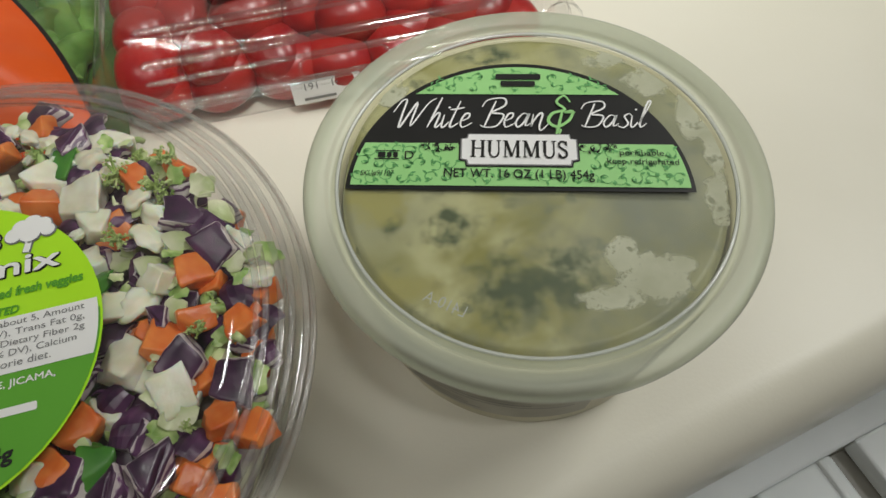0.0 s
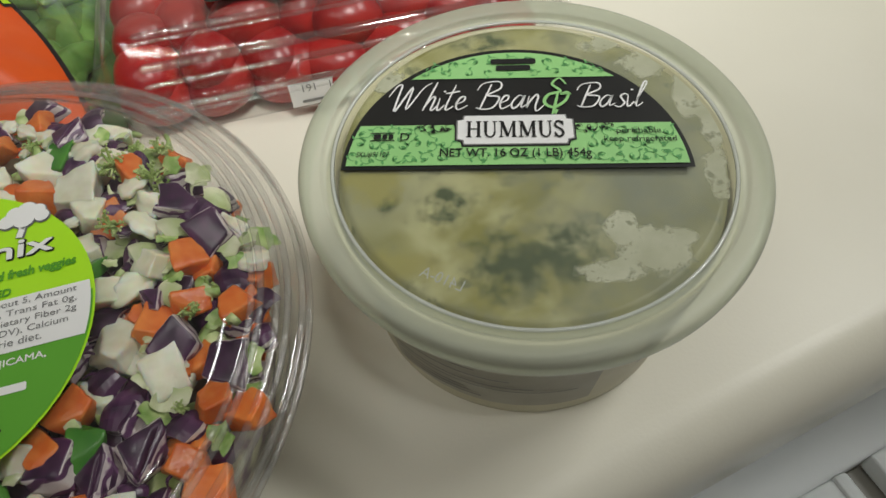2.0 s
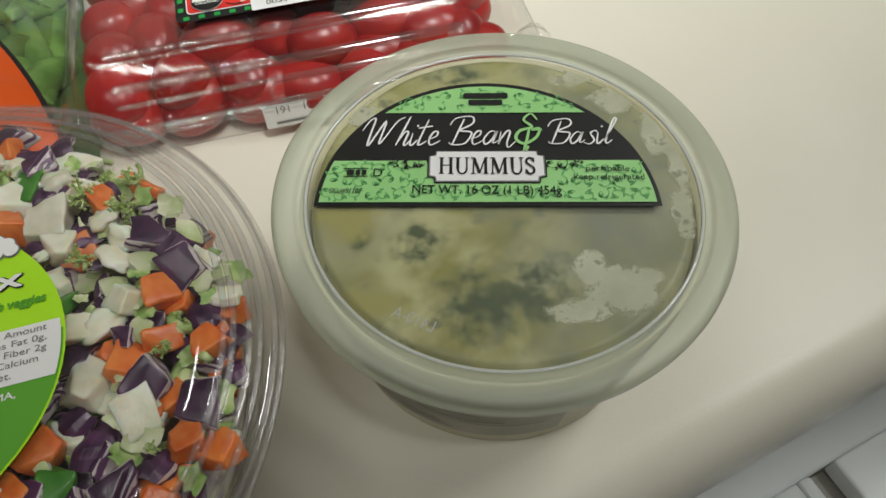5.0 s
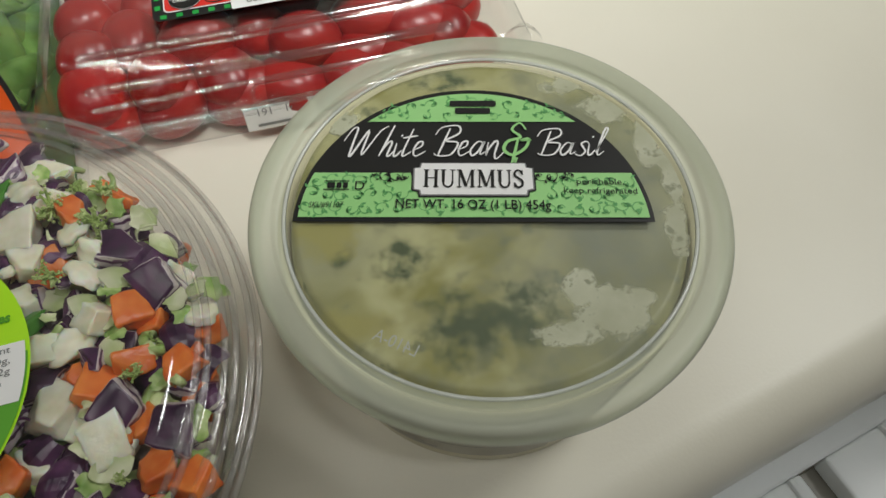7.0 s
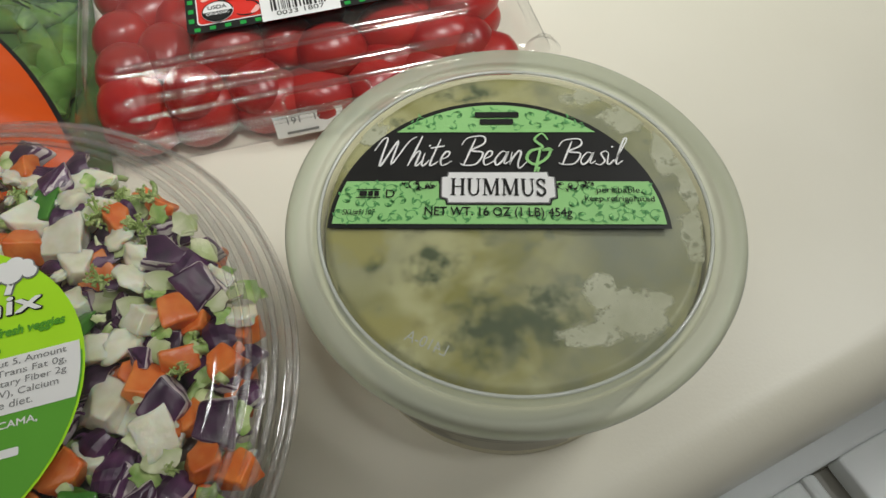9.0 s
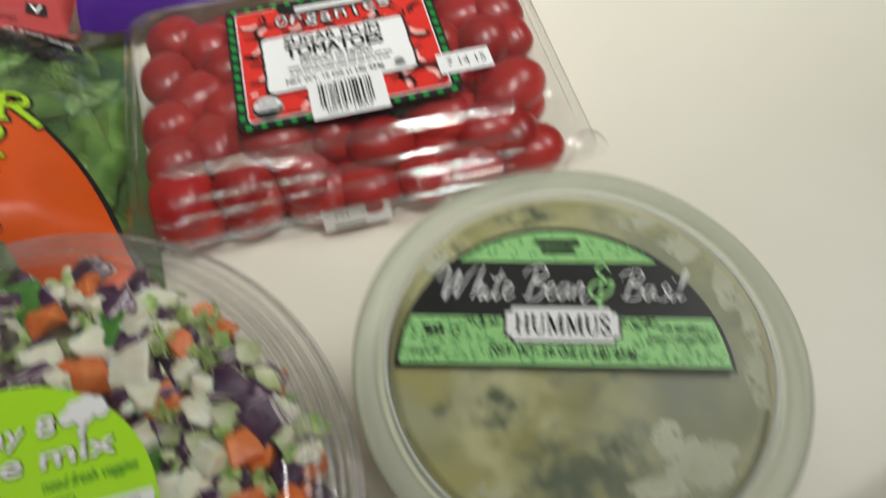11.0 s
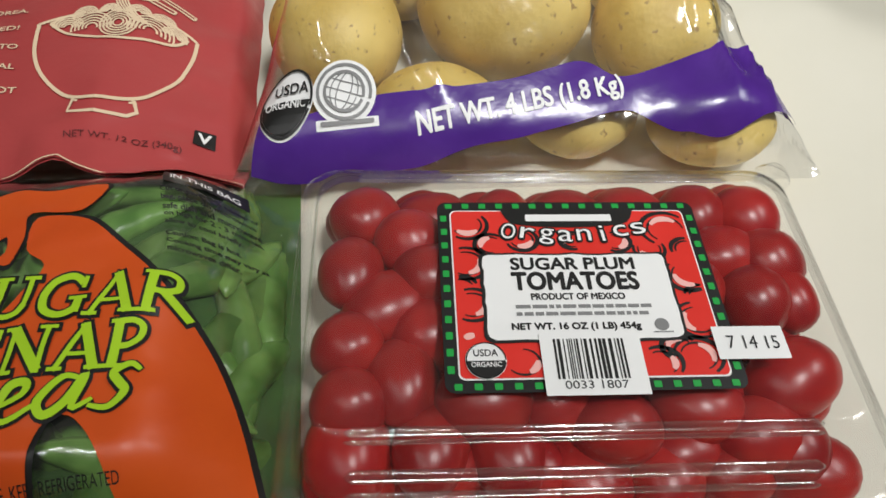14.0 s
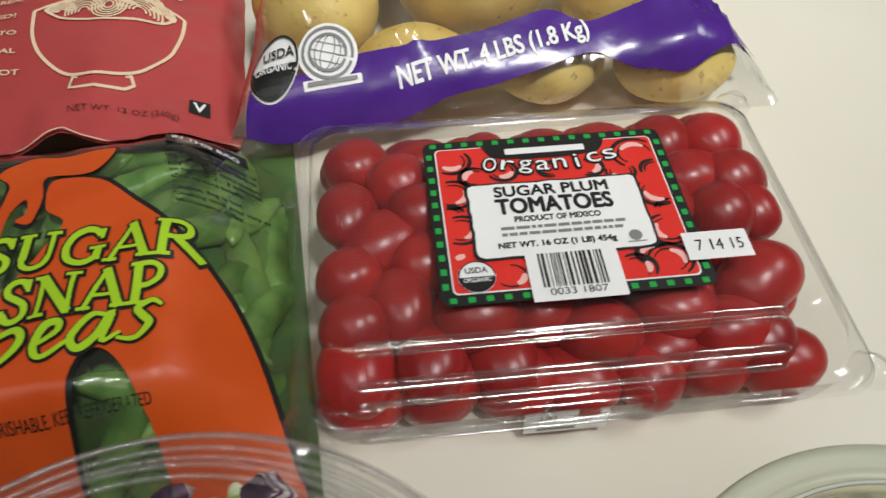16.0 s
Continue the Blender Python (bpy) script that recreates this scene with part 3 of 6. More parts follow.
col = blend(ramp_noise(50, 0.38, 0.60, 6.0, 0.6), (0.27, 0.255, 0.058), (0.52, 0.50, 0.26))
col = blend(ramp_noise(22, 0.45, 0.70), col, (0.30, 0.30, 0.18))
col = blend(ramp_noise(80, 0.52, 0.66), col, (0.26, 0.26, 0.13))
col = blend(ramp_noise(170, 0.60, 0.70), col, (0.20, 0.21, 0.10))
# greyed side: the lid's haze over the sunken hummus, put into the colour
col = blend(spot(0.032, -0.006, 0.020, 0.034, 2.4), col, (0.23, 0.245, 0.185))
for x, y, rx, ry in ((-0.0206, -0.0145, 0.0080, 0.0105), (-0.004, -0.0330, 0.0165, 0.0110), (0.008, -0.029, 0.009, 0.009), (-0.012, 0.043, 0.012, 0.004), (-0.036, -0.016, 0.003, 0.005)):
    mu = n.new("ShaderNodeMath")
    mu.operation = "MULTIPLY"
    l.new(spot(x, y, rx * 0.72, ry * 0.72, 0.8), mu.inputs[0])
    l.new(ramp_noise(170, 0.36, 0.56), mu.inputs[1])
    col = blend(mu.outputs[0], col, (0.060, 0.085, 0.030))
for x, y, rx, ry in ((-0.03, -0.033, 0.008, 0.004), (-0.040, -0.004, 0.006, 0.012)):
    col = blend(spot(x, y, rx, ry, 0.8), col, (0.36, 0.33, 0.10))
l.new(col, p.inputs["Base Color"])
M_HUMMUS = m


def hummus_z(x, y):
    low = 0.0008 * smooth01((x - 0.002) / 0.02) * smooth01((0.052 - math.hypot(x, y)) / 0.01)
    return 0.0581 - low + 0.0003 * nz(x, y, 3, 90) + 0.0002 * nz(x, y, 5, 260)


bm = bmesh.new()
rings = [[bm.verts.new((0, 0, hummus_z(0, 0)))]]
for k in range(1, 33):
    r = 0.0500 * k / 32
    rings.append([bm.verts.new((r * math.cos(2 * math.pi * j / 96), r * math.sin(2 * math.pi * j / 96), hummus_z(r * math.cos(2 * math.pi * j / 96), r * math.sin(2 * math.pi * j / 96)) - (0.006 if k == 32 else 0))) for j in range(96)])
for j in range(96):
    bm.faces.new((rings[0][0], rings[1][j], rings[1][(j + 1) % 96]))
    for a, b in zip(rings[1:], rings[2:]):
        bm.faces.new((a[j], b[j], b[(j + 1) % 96], a[(j + 1) % 96]))
part("hummus", bm, M_HUMMUS, tub, "cream hummus with dark green basil patches")

# pale smears sticking to the lid's underside: a thin layer, worn away in between
M_SMEAR, n, l = nodes_of("hummus_smear")
p = n["Principled BSDF"]
p.inputs["Roughness"].default_value = 0.55
co = n.new("ShaderNodeTexCoord")
l.new(blend(ramp_noise(260, 0.58, 0.66), blend(ramp_noise(130, 0.35, 0.65), (0.44, 0.44, 0.31), (0.57, 0.57, 0.44)), (0.25, 0.26, 0.17)), p.inputs["Base Color"])
patches = [spot(x, y, rx, ry, 0.32) for x, y, rx, ry in (
    (0.029, -0.0290, 0.0085, 0.0060), (0.0205, -0.0225, 0.0035, 0.0050), (0.0170, -0.0345, 0.0070, 0.0028), (0.0345, -0.0255, 0.0040, 0.0030),
    (0.0455, -0.0060, 0.0030, 0.0100), (0.0465, 0.0080, 0.0026, 0.0120), (0.0420, 0.0220, 0.0030, 0.0080), (0.0330, 0.0340, 0.0060, 0.0050), (0.0230, 0.0420, 0.0060, 0.0030), (-0.0385, 0.0270, 0.0040, 0.0050))]
fac = patches[0]
for other in patches[1:]:
    mo = n.new("ShaderNodeMath")
    mo.operation = "MAXIMUM"
    l.new(fac, mo.inputs[0])
    l.new(other, mo.inputs[1])
    fac = mo.outputs[0]
mx, tr = n.new("ShaderNodeMixShader"), n.new("ShaderNodeBsdfTransparent")
l.new(fac, mx.inputs[0])
l.new(tr.outputs[0], mx.inputs[1])
l.new(p.outputs[0], mx.inputs[2])
l.new(mx.outputs[0], n["Material Output"].inputs[0])
part("smear", drape(lathe([(0, 0), (0.012, 0), (0.025, 0), (0.035, 0), (0.043, 0), (0.0490, 0)], 64), hummus_z, 0.00035), M_SMEAR, tub, "pale hummus smeared under the lid", shadow=False)

lid = part("lid", lathe([(0, 0.0590), (0.0497, 0.0590), (0.0502, 0.0591)], 128), M_FROST, tub, "frosted see-through lid", shadow=False)
part("rim", lathe([(0.0508, 0.0591), (0.0512, 0.0587), (0.0521, 0.0585), (0.0528, 0.0588), (0.0531, 0.0599), (0.0537, 0.0604), (0.0555, 0.0610), (0.0568, 0.0611), (0.0579, 0.0609), (0.0587, 0.0601), (0.0592, 0.0588), (0.0593, 0.0573), (0.0591, 0.0555), (0.0588, 0.0540), (0.0584, 0.0534), (0.0576, 0.0534), (0.0572, 0.0540)], 128), M_FROST_RIM, lid, "frosted raised rim", shadow=False)
part("ridge", lathe([(0.0499, 0.0590), (0.0501, 0.0595), (0.0506, 0.0596), (0.0510, 0.0592), (0.0507, 0.0588)], 128, True), M_RIDGE, lid, shadow=False)
part("moulded_mark", place(words("L410-A", 0.0105, 0.0030, 0, 0, 0.0593, 0), pose(-0.0215, -0.0375, 0, 0, 0, -24) @ Matrix.Diagonal((-1, 1, 1, 1))), M_RIDGE, lid, "", False)

# label: a half disc of radius 44 mm
LX, LY, LR = -0.0040, -0.0058, 0.0440
label = part("label", flat(arc(LX, LY, LR, 0.2, 179.8, 60), 0.0594), P_BLACK, tub, "black and mint green half-round paper label", False)


def segment(y0, y1, r, z):
    """The piece of the label's disc between two levels."""
    a0, a1 = math.degrees(math.asin((y0 - LY) / r)), math.degrees(math.asin(min(1, (y1 - LY) / r)))
    right = arc(LX, LY, r, a0, a1, 16)
    left = [(2 * LX - x, y) for x, y in reversed(right)]
    return flat(right + left, z)


part("top_band", segment(0.0264, 0.0366, 0.0424, 0.0597), P_GREEN, label, "", False)
part("lower_band", segment(-0.0045, 0.0092, 0.0428, 0.0597), P_GREEN, label, "", False)


def scroll(x, y, s, a, flip):
    """A curling stem with leaves."""
    pts = [(s * (0.25 + 0.75 * k / 13) * math.cos(k * 0.42), flip * s * (0.25 + 0.75 * k / 13) * math.sin(k * 0.42)) for k in range(14)]
    bits = [strip(pts, s * 0.14, 0, True)]
    for k in (4, 7, 10, 13):
        px, py = pts[k]
        bits.append(place(flat(closed_spline([(0, 0), (s * 0.35, s * 0.18), (s * 0.75, 0), (s * 0.35, -s * 0.16)], 3)), pose(px, py, 0, 0, 0, 50 * k)))
    return place(join(*bits), pose(x, y, 0, 0, 0, a))


rng = random.Random(4)
bits = []
for row, (y0, half) in enumerate(((0.0068, 0.039), (0.0025, 0.040), (-0.0018, 0.041))):
    k = -half
    while k < half:
        if not (abs(k + 0.0) < 0.017 and y0 > 0.0):
            bits.append(scroll(LX + k, y0 + rng.uniform(-0.0008, 0.0008), 0.0019, rng.uniform(0, 360), rng.choice((-1, 1))))
        k += 0.0037
for k in range(9):
    x = -0.021 + 0.0052 * k
    bits.append(scroll(LX + x, 0.0292 + 0.0040 * (1 - (x / 0.024) ** 2), 0.0019, rng.uniform(0, 360), rng.choice((-1, 1))))
    bits.append(scroll(LX + x * 1.15, 0.0284, 0.0015, rng.uniform(0, 360), rng.choice((-1, 1))))
tagged(part("scrollwork", place(join(*bits), Matrix.Translation((0, 0, 0.0599))), P_DARKGREEN, label, "", False), kind="stuff")
# the maker's mark as plain bars
part("mark", join(flat(rounded(-0.0098, 0.0026, 0.0316, 0.0336, 0.0004), 0.0601), flat(rounded(-0.0084, 0.0010, 0.0290, 0.0310, 0.0004), 0.0601)), P_BLACK, label, "", False)
part("lettering", script("White Bean", 0.0098, 0.0410, -0.0375, 0.0142, 0.0599, 0.6, 0.25, 0.060), P_WHITE, label, "white slanted lettering", False)
part("lettering", script("Basil", 0.0086, 0.0170, 0.0128, 0.0148, 0.0599, 0, 0.25, 0.064), P_WHITE, label, "white slanted lettering", False)
part("lettering", script("&", 0.0105, 0.0058, 0.0040, 0.0150, 0.0600, 0, 0.15), P_GREEN, label, "mint green ampersand", False)
W = 0.0148
plate = [(-W, -0.0030), (-W, 0.0034), (-W + 0.0015, 0.0036), (-W + 0.0018, 0.0050), (W - 0.0018, 0.0050), (W - 0.0015, 0.0036), (W, 0.0034), (W, -0.0030), (W - 0.0015, -0.0034), (W - 0.0018, -0.0048), (-W + 0.0018, -0.0048), (-W + 0.0015, -0.0034)]
part("plate_edge", place(flat([(x * 1.05, y * 1.14) for x, y in plate], 0.0600), Matrix.Translation((-0.0038, 0.0068, 0))), P_BLACK, label, "", False)
part("plate_edge", place(flat([(x * 1.025, y * 1.06) for x, y in plate], 0.0601), Matrix.Translation((-0.0038, 0.0068, 0))), P_GREY, label, "", False)
part("plate", place(flat(plate, 0.0602), Matrix.Translation((-0.0038, 0.0068, 0))), P_WHITE, label, "white name plate", False)


part("lettering", roman("HUMMUS", 0.0254, 0.0056, -0.0038, 0.0068, 0.0604, -0.6), P_BLACK, label, "", False)
part("lettering", words("NET WT. 16 OZ (1 LB) 454g", 0.0380, 0.0036, -0.0040, -0.0013, 0.0602, -0.6, 0, 0.004), P_BLACK, label, "", False)
part("lettering", join(words("perishable,", 0.0118, 0.0024, 0.0278, 0.0058, 0.0602, -0.6), words("keep refrigerated", 0.0180, 0.0024, 0.0276, 0.0030, 0.0602, -0.6)), P_BLACK, label, "", False)
part("lettering", join(words("D", 0.0023, 0.0026, -0.0322, 0.0048, 0.0602), words("SKU#91107", 0.0085, 0.0019, -0.0401, -0.0012, 0.0602, 0, 0.2), flat(rounded(-0.0412, -0.0348, 0.0034, 0.0037, 0.0001), 0.0602), flat(rounded(-0.0412, -0.0348, 0.0060, 0.0063, 0.0001), 0.0602), flat(rounded(-0.0403, -0.0384, 0.0040, 0.0057, 0.0003), 0.0602), flat(rounded(-0.0380, -0.0368, 0.0040, 0.0057, 0.0003), 0.0602), flat(rounded(-0.0364, -0.0352, 0.0040, 0.0057, 0.0003), 0.0602)), P_BLACK, label, "", False)
bits = []
for sx in (-1, 1):
    for k, s in enumerate((0.0016, 0.0019, 0.0016, 0.0012)):
        bits.append(scroll(-0.0038 + sx * (0.0168 + 0.0026 * k), 0.0078, s, 90 * k, sx))
tagged(part("scrollwork", place(join(*bits), Matrix.Translation((0, 0, 0.0601))), P_BLACK, label, "", False), kind="stuff")

# printed panel round the cup's side
bm = bmesh.new()
def side(a, z, lift=0.0004):
    r = 0.0472 + (0.0524 - 0.0472) * (z - 0.006) / 0.047 + lift
    return (r * math.sin(radians(a)), -r * math.cos(radians(a)), z)


def patch(a0, a1, z0, z1, lift):
    b = bmesh.new()
    k = max(2, int(abs(a1 - a0) / 3))
    lo = [b.verts.new(side(a0 + (a1 - a0) * i / k, z0, lift)) for i in range(k + 1)]
    hi = [b.verts.new(side(a0 + (a1 - a0) * i / k, z1, lift)) for i in range(k + 1)]
    for i in range(k):
        b.faces.new((lo[i], lo[i + 1], hi[i + 1], hi[i]))
    return b


panel = part("side_label", patch(-48, 20, 0.010, 0.048, 0.0004), M_CUP_PRINT, tub, "grey printed panel on the side")
rng = random.Random(8)
for z in (0.0140, 0.0165, 0.0190, 0.0225, 0.0250, 0.0300, 0.0345, 0.0370, 0.0430):
    part("print_line", patch(-44, -44 + rng.uniform(20, 58), z, z + rng.uniform(0.0005, 0.0011), 0.0007), M_CUP_INK, panel)
part("side_label", patch(34, 58, 0.022, 0.048, 0.0004), M_CUP_PRINT, tub, "grey printed panel on the side")


# ---- chopped vegetable tray ----
tray = thing("vegetable_tray", pose(-0.1454, -0.0487, 0), "clear round plastic tray of chopped vegetable mix", "tray")
part("bowl", lathe([(0, 0.001), (0.070, 0.001), (0.0745, 0.0015), (0.0770, 0.004), (0.0845, 0.034), (0.0860, 0.0400), (0.0885, 0.0425), (0.0908, 0.0435), (0.0914, 0.0445)], 128), M_CLEAR, tray, "clear ribbed bowl", shadow=False)
cover = part("lid", lathe([(0, 0.0577), (0.040, 0.0575), (0.066, 0.0568), (0.0735, 0.0560), (0.0765, 0.0540), (0.0775, 0.0520), (0.0790, 0.0512), (0.0810, 0.0520), (0.0825, 0.0512), (0.0840, 0.0485), (0.0862, 0.0478), (0.0880, 0.0482), (0.0900, 0.0474), (0.0914, 0.0455), (0.0916, 0.0435)], 160), M_CLEAR, tray, "clear domed lid", shadow=False)
for r, z in ((0.0788, 0.0513), (0.0812, 0.0521), (0.0842, 0.0485), (0.0868, 0.0480), (0.0902, 0.0470), (0.0914, 0.0448)):
    part("rib", lathe([(r + 0.0009 * math.cos(k * math.pi / 4), z + 0.0007 * math.sin(k * math.pi / 4)) for k in range(8)], 128, True), M_RIB, tray, "clear moulded rib", shadow=False)
part("filling", lathe([(0, 0.040), (0.050, 0.040), (0.070, 0.036), (0.078, 0.028), (0.074, 0.006), (0.0, 0.003)], 64), M_TRAY_FILL, tray, "packed chopped vegetables below the top layer")


def chunk(sx, sy, sz, seed, cuts=1, jag=0.12, bevel=0.10):
    """An unevenly cut block: plain cut faces, softened edges."""
    b = bmesh.new()
    bmesh.ops.create_cube(b, size=1.0)
    r = random.Random(seed)
    for v in b.verts:
        v.co += Vector((r.uniform(-1, 1), r.uniform(-1, 1), r.uniform(-1, 1))) * jag
    if seed % 2:
        bmesh.ops.bisect_plane(b, geom=b.verts[:] + b.edges[:] + b.faces[:], plane_co=(0.25, 0.2, 0.2), plane_no=Vector((1, r.uniform(0.3, 1), r.uniform(0.2, 0.9))).normalized(), clear_outer=True)
        bmesh.ops.holes_fill(b, edges=[e for e in b.edges if e.is_boundary])
    bmesh.ops.bevel(b, geom=list(b.edges), offset=bevel, segments=2, profile=0.55, affect="EDGES")
    bmesh.ops.triangulate(b, faces=[f for f in b.faces if len(f.verts) > 4])
    bmesh.ops.subdivide_edges(b, edges=[e for e in b.edges if e.calc_length() > 0.3], cuts=3, use_grid_fill=True)
    b.normal_update()
    for v in b.verts:
        v.co += v.normal * (0.055 * noise.noise(v.co * 2.2 + Vector((seed * 3.7, 0, 0))) + 0.045 * noise.noise(v.co * 6.5 + Vector((0, seed * 2.3, 0))))
    b.transform(Matrix.Diagonal((sx, sy, sz, 1)))
    b.normal_update()
    for f in b.faces:
        f.smooth = True
    return b


def lump(a, b, c, seed):
    """A knobbly crumb of cauliflower or onion."""
    bm = bmesh.new()
    bmesh.ops.create_icosphere(bm, subdivisions=3, radius=1.0)
    for v in bm.verts:
        d = 1 + 0.45 * noise.noise(v.co * 1.5 + Vector((seed * 5.3, 0, 0))) + 0.16 * noise.noise(v.co * 4.5 + Vector((0, seed, 0)))
        v.co = Vector((v.co.x * a * d, v.co.y * b * d, v.co.z * c * d))
    return bm


def shred(length, seed):
    """A thin curled sliver."""
    r = random.Random(seed)
    b = bmesh.new()
    rows, curl = [], r.uniform(0.3, 1.4)
    for i in range(9):
        t = i / 8 - 0.5
        w = 0.0011 * (1 - (2 * t) ** 2 * 0.6)
        x, z, y = length * math.sin(t * curl * 2) / (curl * 2), length * (math.cos(t * curl * 2) - 1) / (curl * 2), 0.0015 * math.sin(5 * t + seed)
        rows.append([b.verts.new((x, y - w, z)), b.verts.new((x, y + w, z)), b.verts.new((x, y + w * 0.8, z - 0.0008)), b.verts.new((x, y - w * 0.8, z - 0.0008))])
    for p, q in zip(rows, rows[1:]):
        for k in range(4):
            b.faces.new((p[k], p[(k + 1) % 4], q[(k + 1) % 4], q[k]))
    b.faces.new(rows[0])
    b.faces.new(list(reversed(rows[-1])))
    return b


def leaf_piece(s, seed, layers=2):
    """A cut of cabbage: curved leaves, one inside another, pale along the cuts."""
    r = random.Random(seed)
    b = bmesh.new()
    bend, n, k = r.uniform(0.45, 0.95), 8, 4
    wide, skew, cup = r.uniform(0.5, 0.9), r.uniform(-0.4, 0.4), r.uniform(0.05, 0.25)
    for q in range(layers):
        rad, th = s * (1.0 - 0.27 * q), s * 0.19
        outer, inner = [], []
        for i in range(n + 1):
            a = -bend + 2 * bend * i / n
            w = s * wide * (1 - 0.45 * abs(i / n - 0.45) ** 1.5 * 2)
            ro, ri = [], []
            for c in range(k + 1):
                y = w * (2 * c / k - 1) + skew * s * math.sin(a)
                dip = cup * s * (2 * c / k - 1) ** 2
                for row, rr in ((ro, rad), (ri, rad - th)):
                    row.append(b.verts.new((rr * math.sin(a), y, rr * math.cos(a) - s * 0.8 - dip)))
            outer.append(ro)
            inner.append(ri)
        for i in range(n):
            for c in range(k):
                b.faces.new((outer[i][c], outer[i][c + 1], outer[i + 1][c + 1], outer[i + 1][c])).material_index = 0
                b.faces.new((inner[i][c], inner[i + 1][c], inner[i + 1][c + 1], inner[i][c + 1])).material_index = 0 if q else 1
            for c in (0, k):
                f = (outer[i][c], outer[i + 1][c], inner[i + 1][c], inner[i][c])
                b.faces.new(f if c == 0 else tuple(reversed(f))).material_index = 1
        for c in range(k):
            b.faces.new((outer[0][c], inner[0][c], inner[0][c + 1], outer[0][c + 1])).material_index = 1
            b.faces.new((outer[n][c], outer[n][c + 1], inner[n][c + 1], inner[n][c])).material_index = 1
    return b


def crescent(s, seed):
    """A slice of celery."""
    b = bmesh.new()
    n, th = 9, s * 0.45
    rows = []
    for i in range(n + 1):
        a = radians(-75 + 150 * i / n)
        t = s * (0.12 + 0.10 * math.cos(a))
        rows.append([b.verts.new(((s + o) * math.sin(a), (s + o) * math.cos(a) - s * 0.7, z)) for z in (-th / 2, th / 2) for o in (-t, t)])
    for g, h in zip(rows, rows[1:]):
        for f in ((g[0], g[1], h[1], h[0]), (g[2], h[2], h[3], g[3]), (g[0], h[0], h[2], g[2]), (g[1], g[3], h[3], h[1])):
            b.faces.new(f)
    b.faces.new((rows[0][0], rows[0][2], rows[0][3], rows[0][1]))
    b.faces.new((rows[-1][0], rows[-1][1], rows[-1][3], rows[-1][2]))
    return b


def floret(s, seed):
    """A broccoli crumb: branching stalks under beads."""
    r = random.Random(seed)
    bits = []
    for k in range(13):
        d = Vector((r.uniform(-1, 1), r.uniform(-1, 1), r.uniform(0.1, 0.9))).normalized() * s * r.uniform(0.7, 1.1)
        b = bmesh.new()
        bmesh.ops.create_cone(b, cap_ends=True, segments=5, radius1=s * 0.14, radius2=s * 0.07, depth=d.length)
        b.transform(Matrix.Translation(d / 2) @ d.to_track_quat("Z", "Y").to_matrix().to_4x4())
        bits.append(b)
        for _ in range(5):
            c = bmesh.new()
            bmesh.ops.create_icosphere(c, subdivisions=1, radius=s * r.uniform(0.06, 0.13))
            c.transform(Matrix.Translation(d + Vector((r.uniform(-1, 1), r.uniform(-1, 1), r.uniform(-1, 1))) * s * 0.22))
            bits.append(c)
    return join(*bits)


def scrap(s, seed):
    """A ragged, crumpled scrap of leaf with a little thickness."""
    r = random.Random(seed)
    line = [(s * r.uniform(0.45, 1.0) * math.cos(k * 0.4488), s * r.uniform(0.35, 0.8) * math.sin(k * 0.4488)) for k in range(14)]
    b = flat(closed_spline(line, 2), 0.0, 1)
    for v in b.verts:
        v.co.z = 0.35 * s * nz(v.co.x, v.co.y, seed, 220) + 0.15 * s * nz(v.co.x, v.co.y, seed + 3, 600)
    under = b.copy()
    under.transform(Matrix.Translation((0, 0, -0.0004)))
    bmesh.ops.reverse_faces(under, faces=under.faces)
    return join(b, under)


def data(bm, name, *materials, smooth=True):
    me = mesh_of(bm, name, smooth)
    for mt in materials:
        me.materials.append(mt)
    return me


def two_tone(bm):
    """Purple on the leaf's two faces, pale on its cut sides."""
    for f in bm.faces:
        f.material_index = 0 if abs(f.normal.z) > 0.7 else 1
    return bm


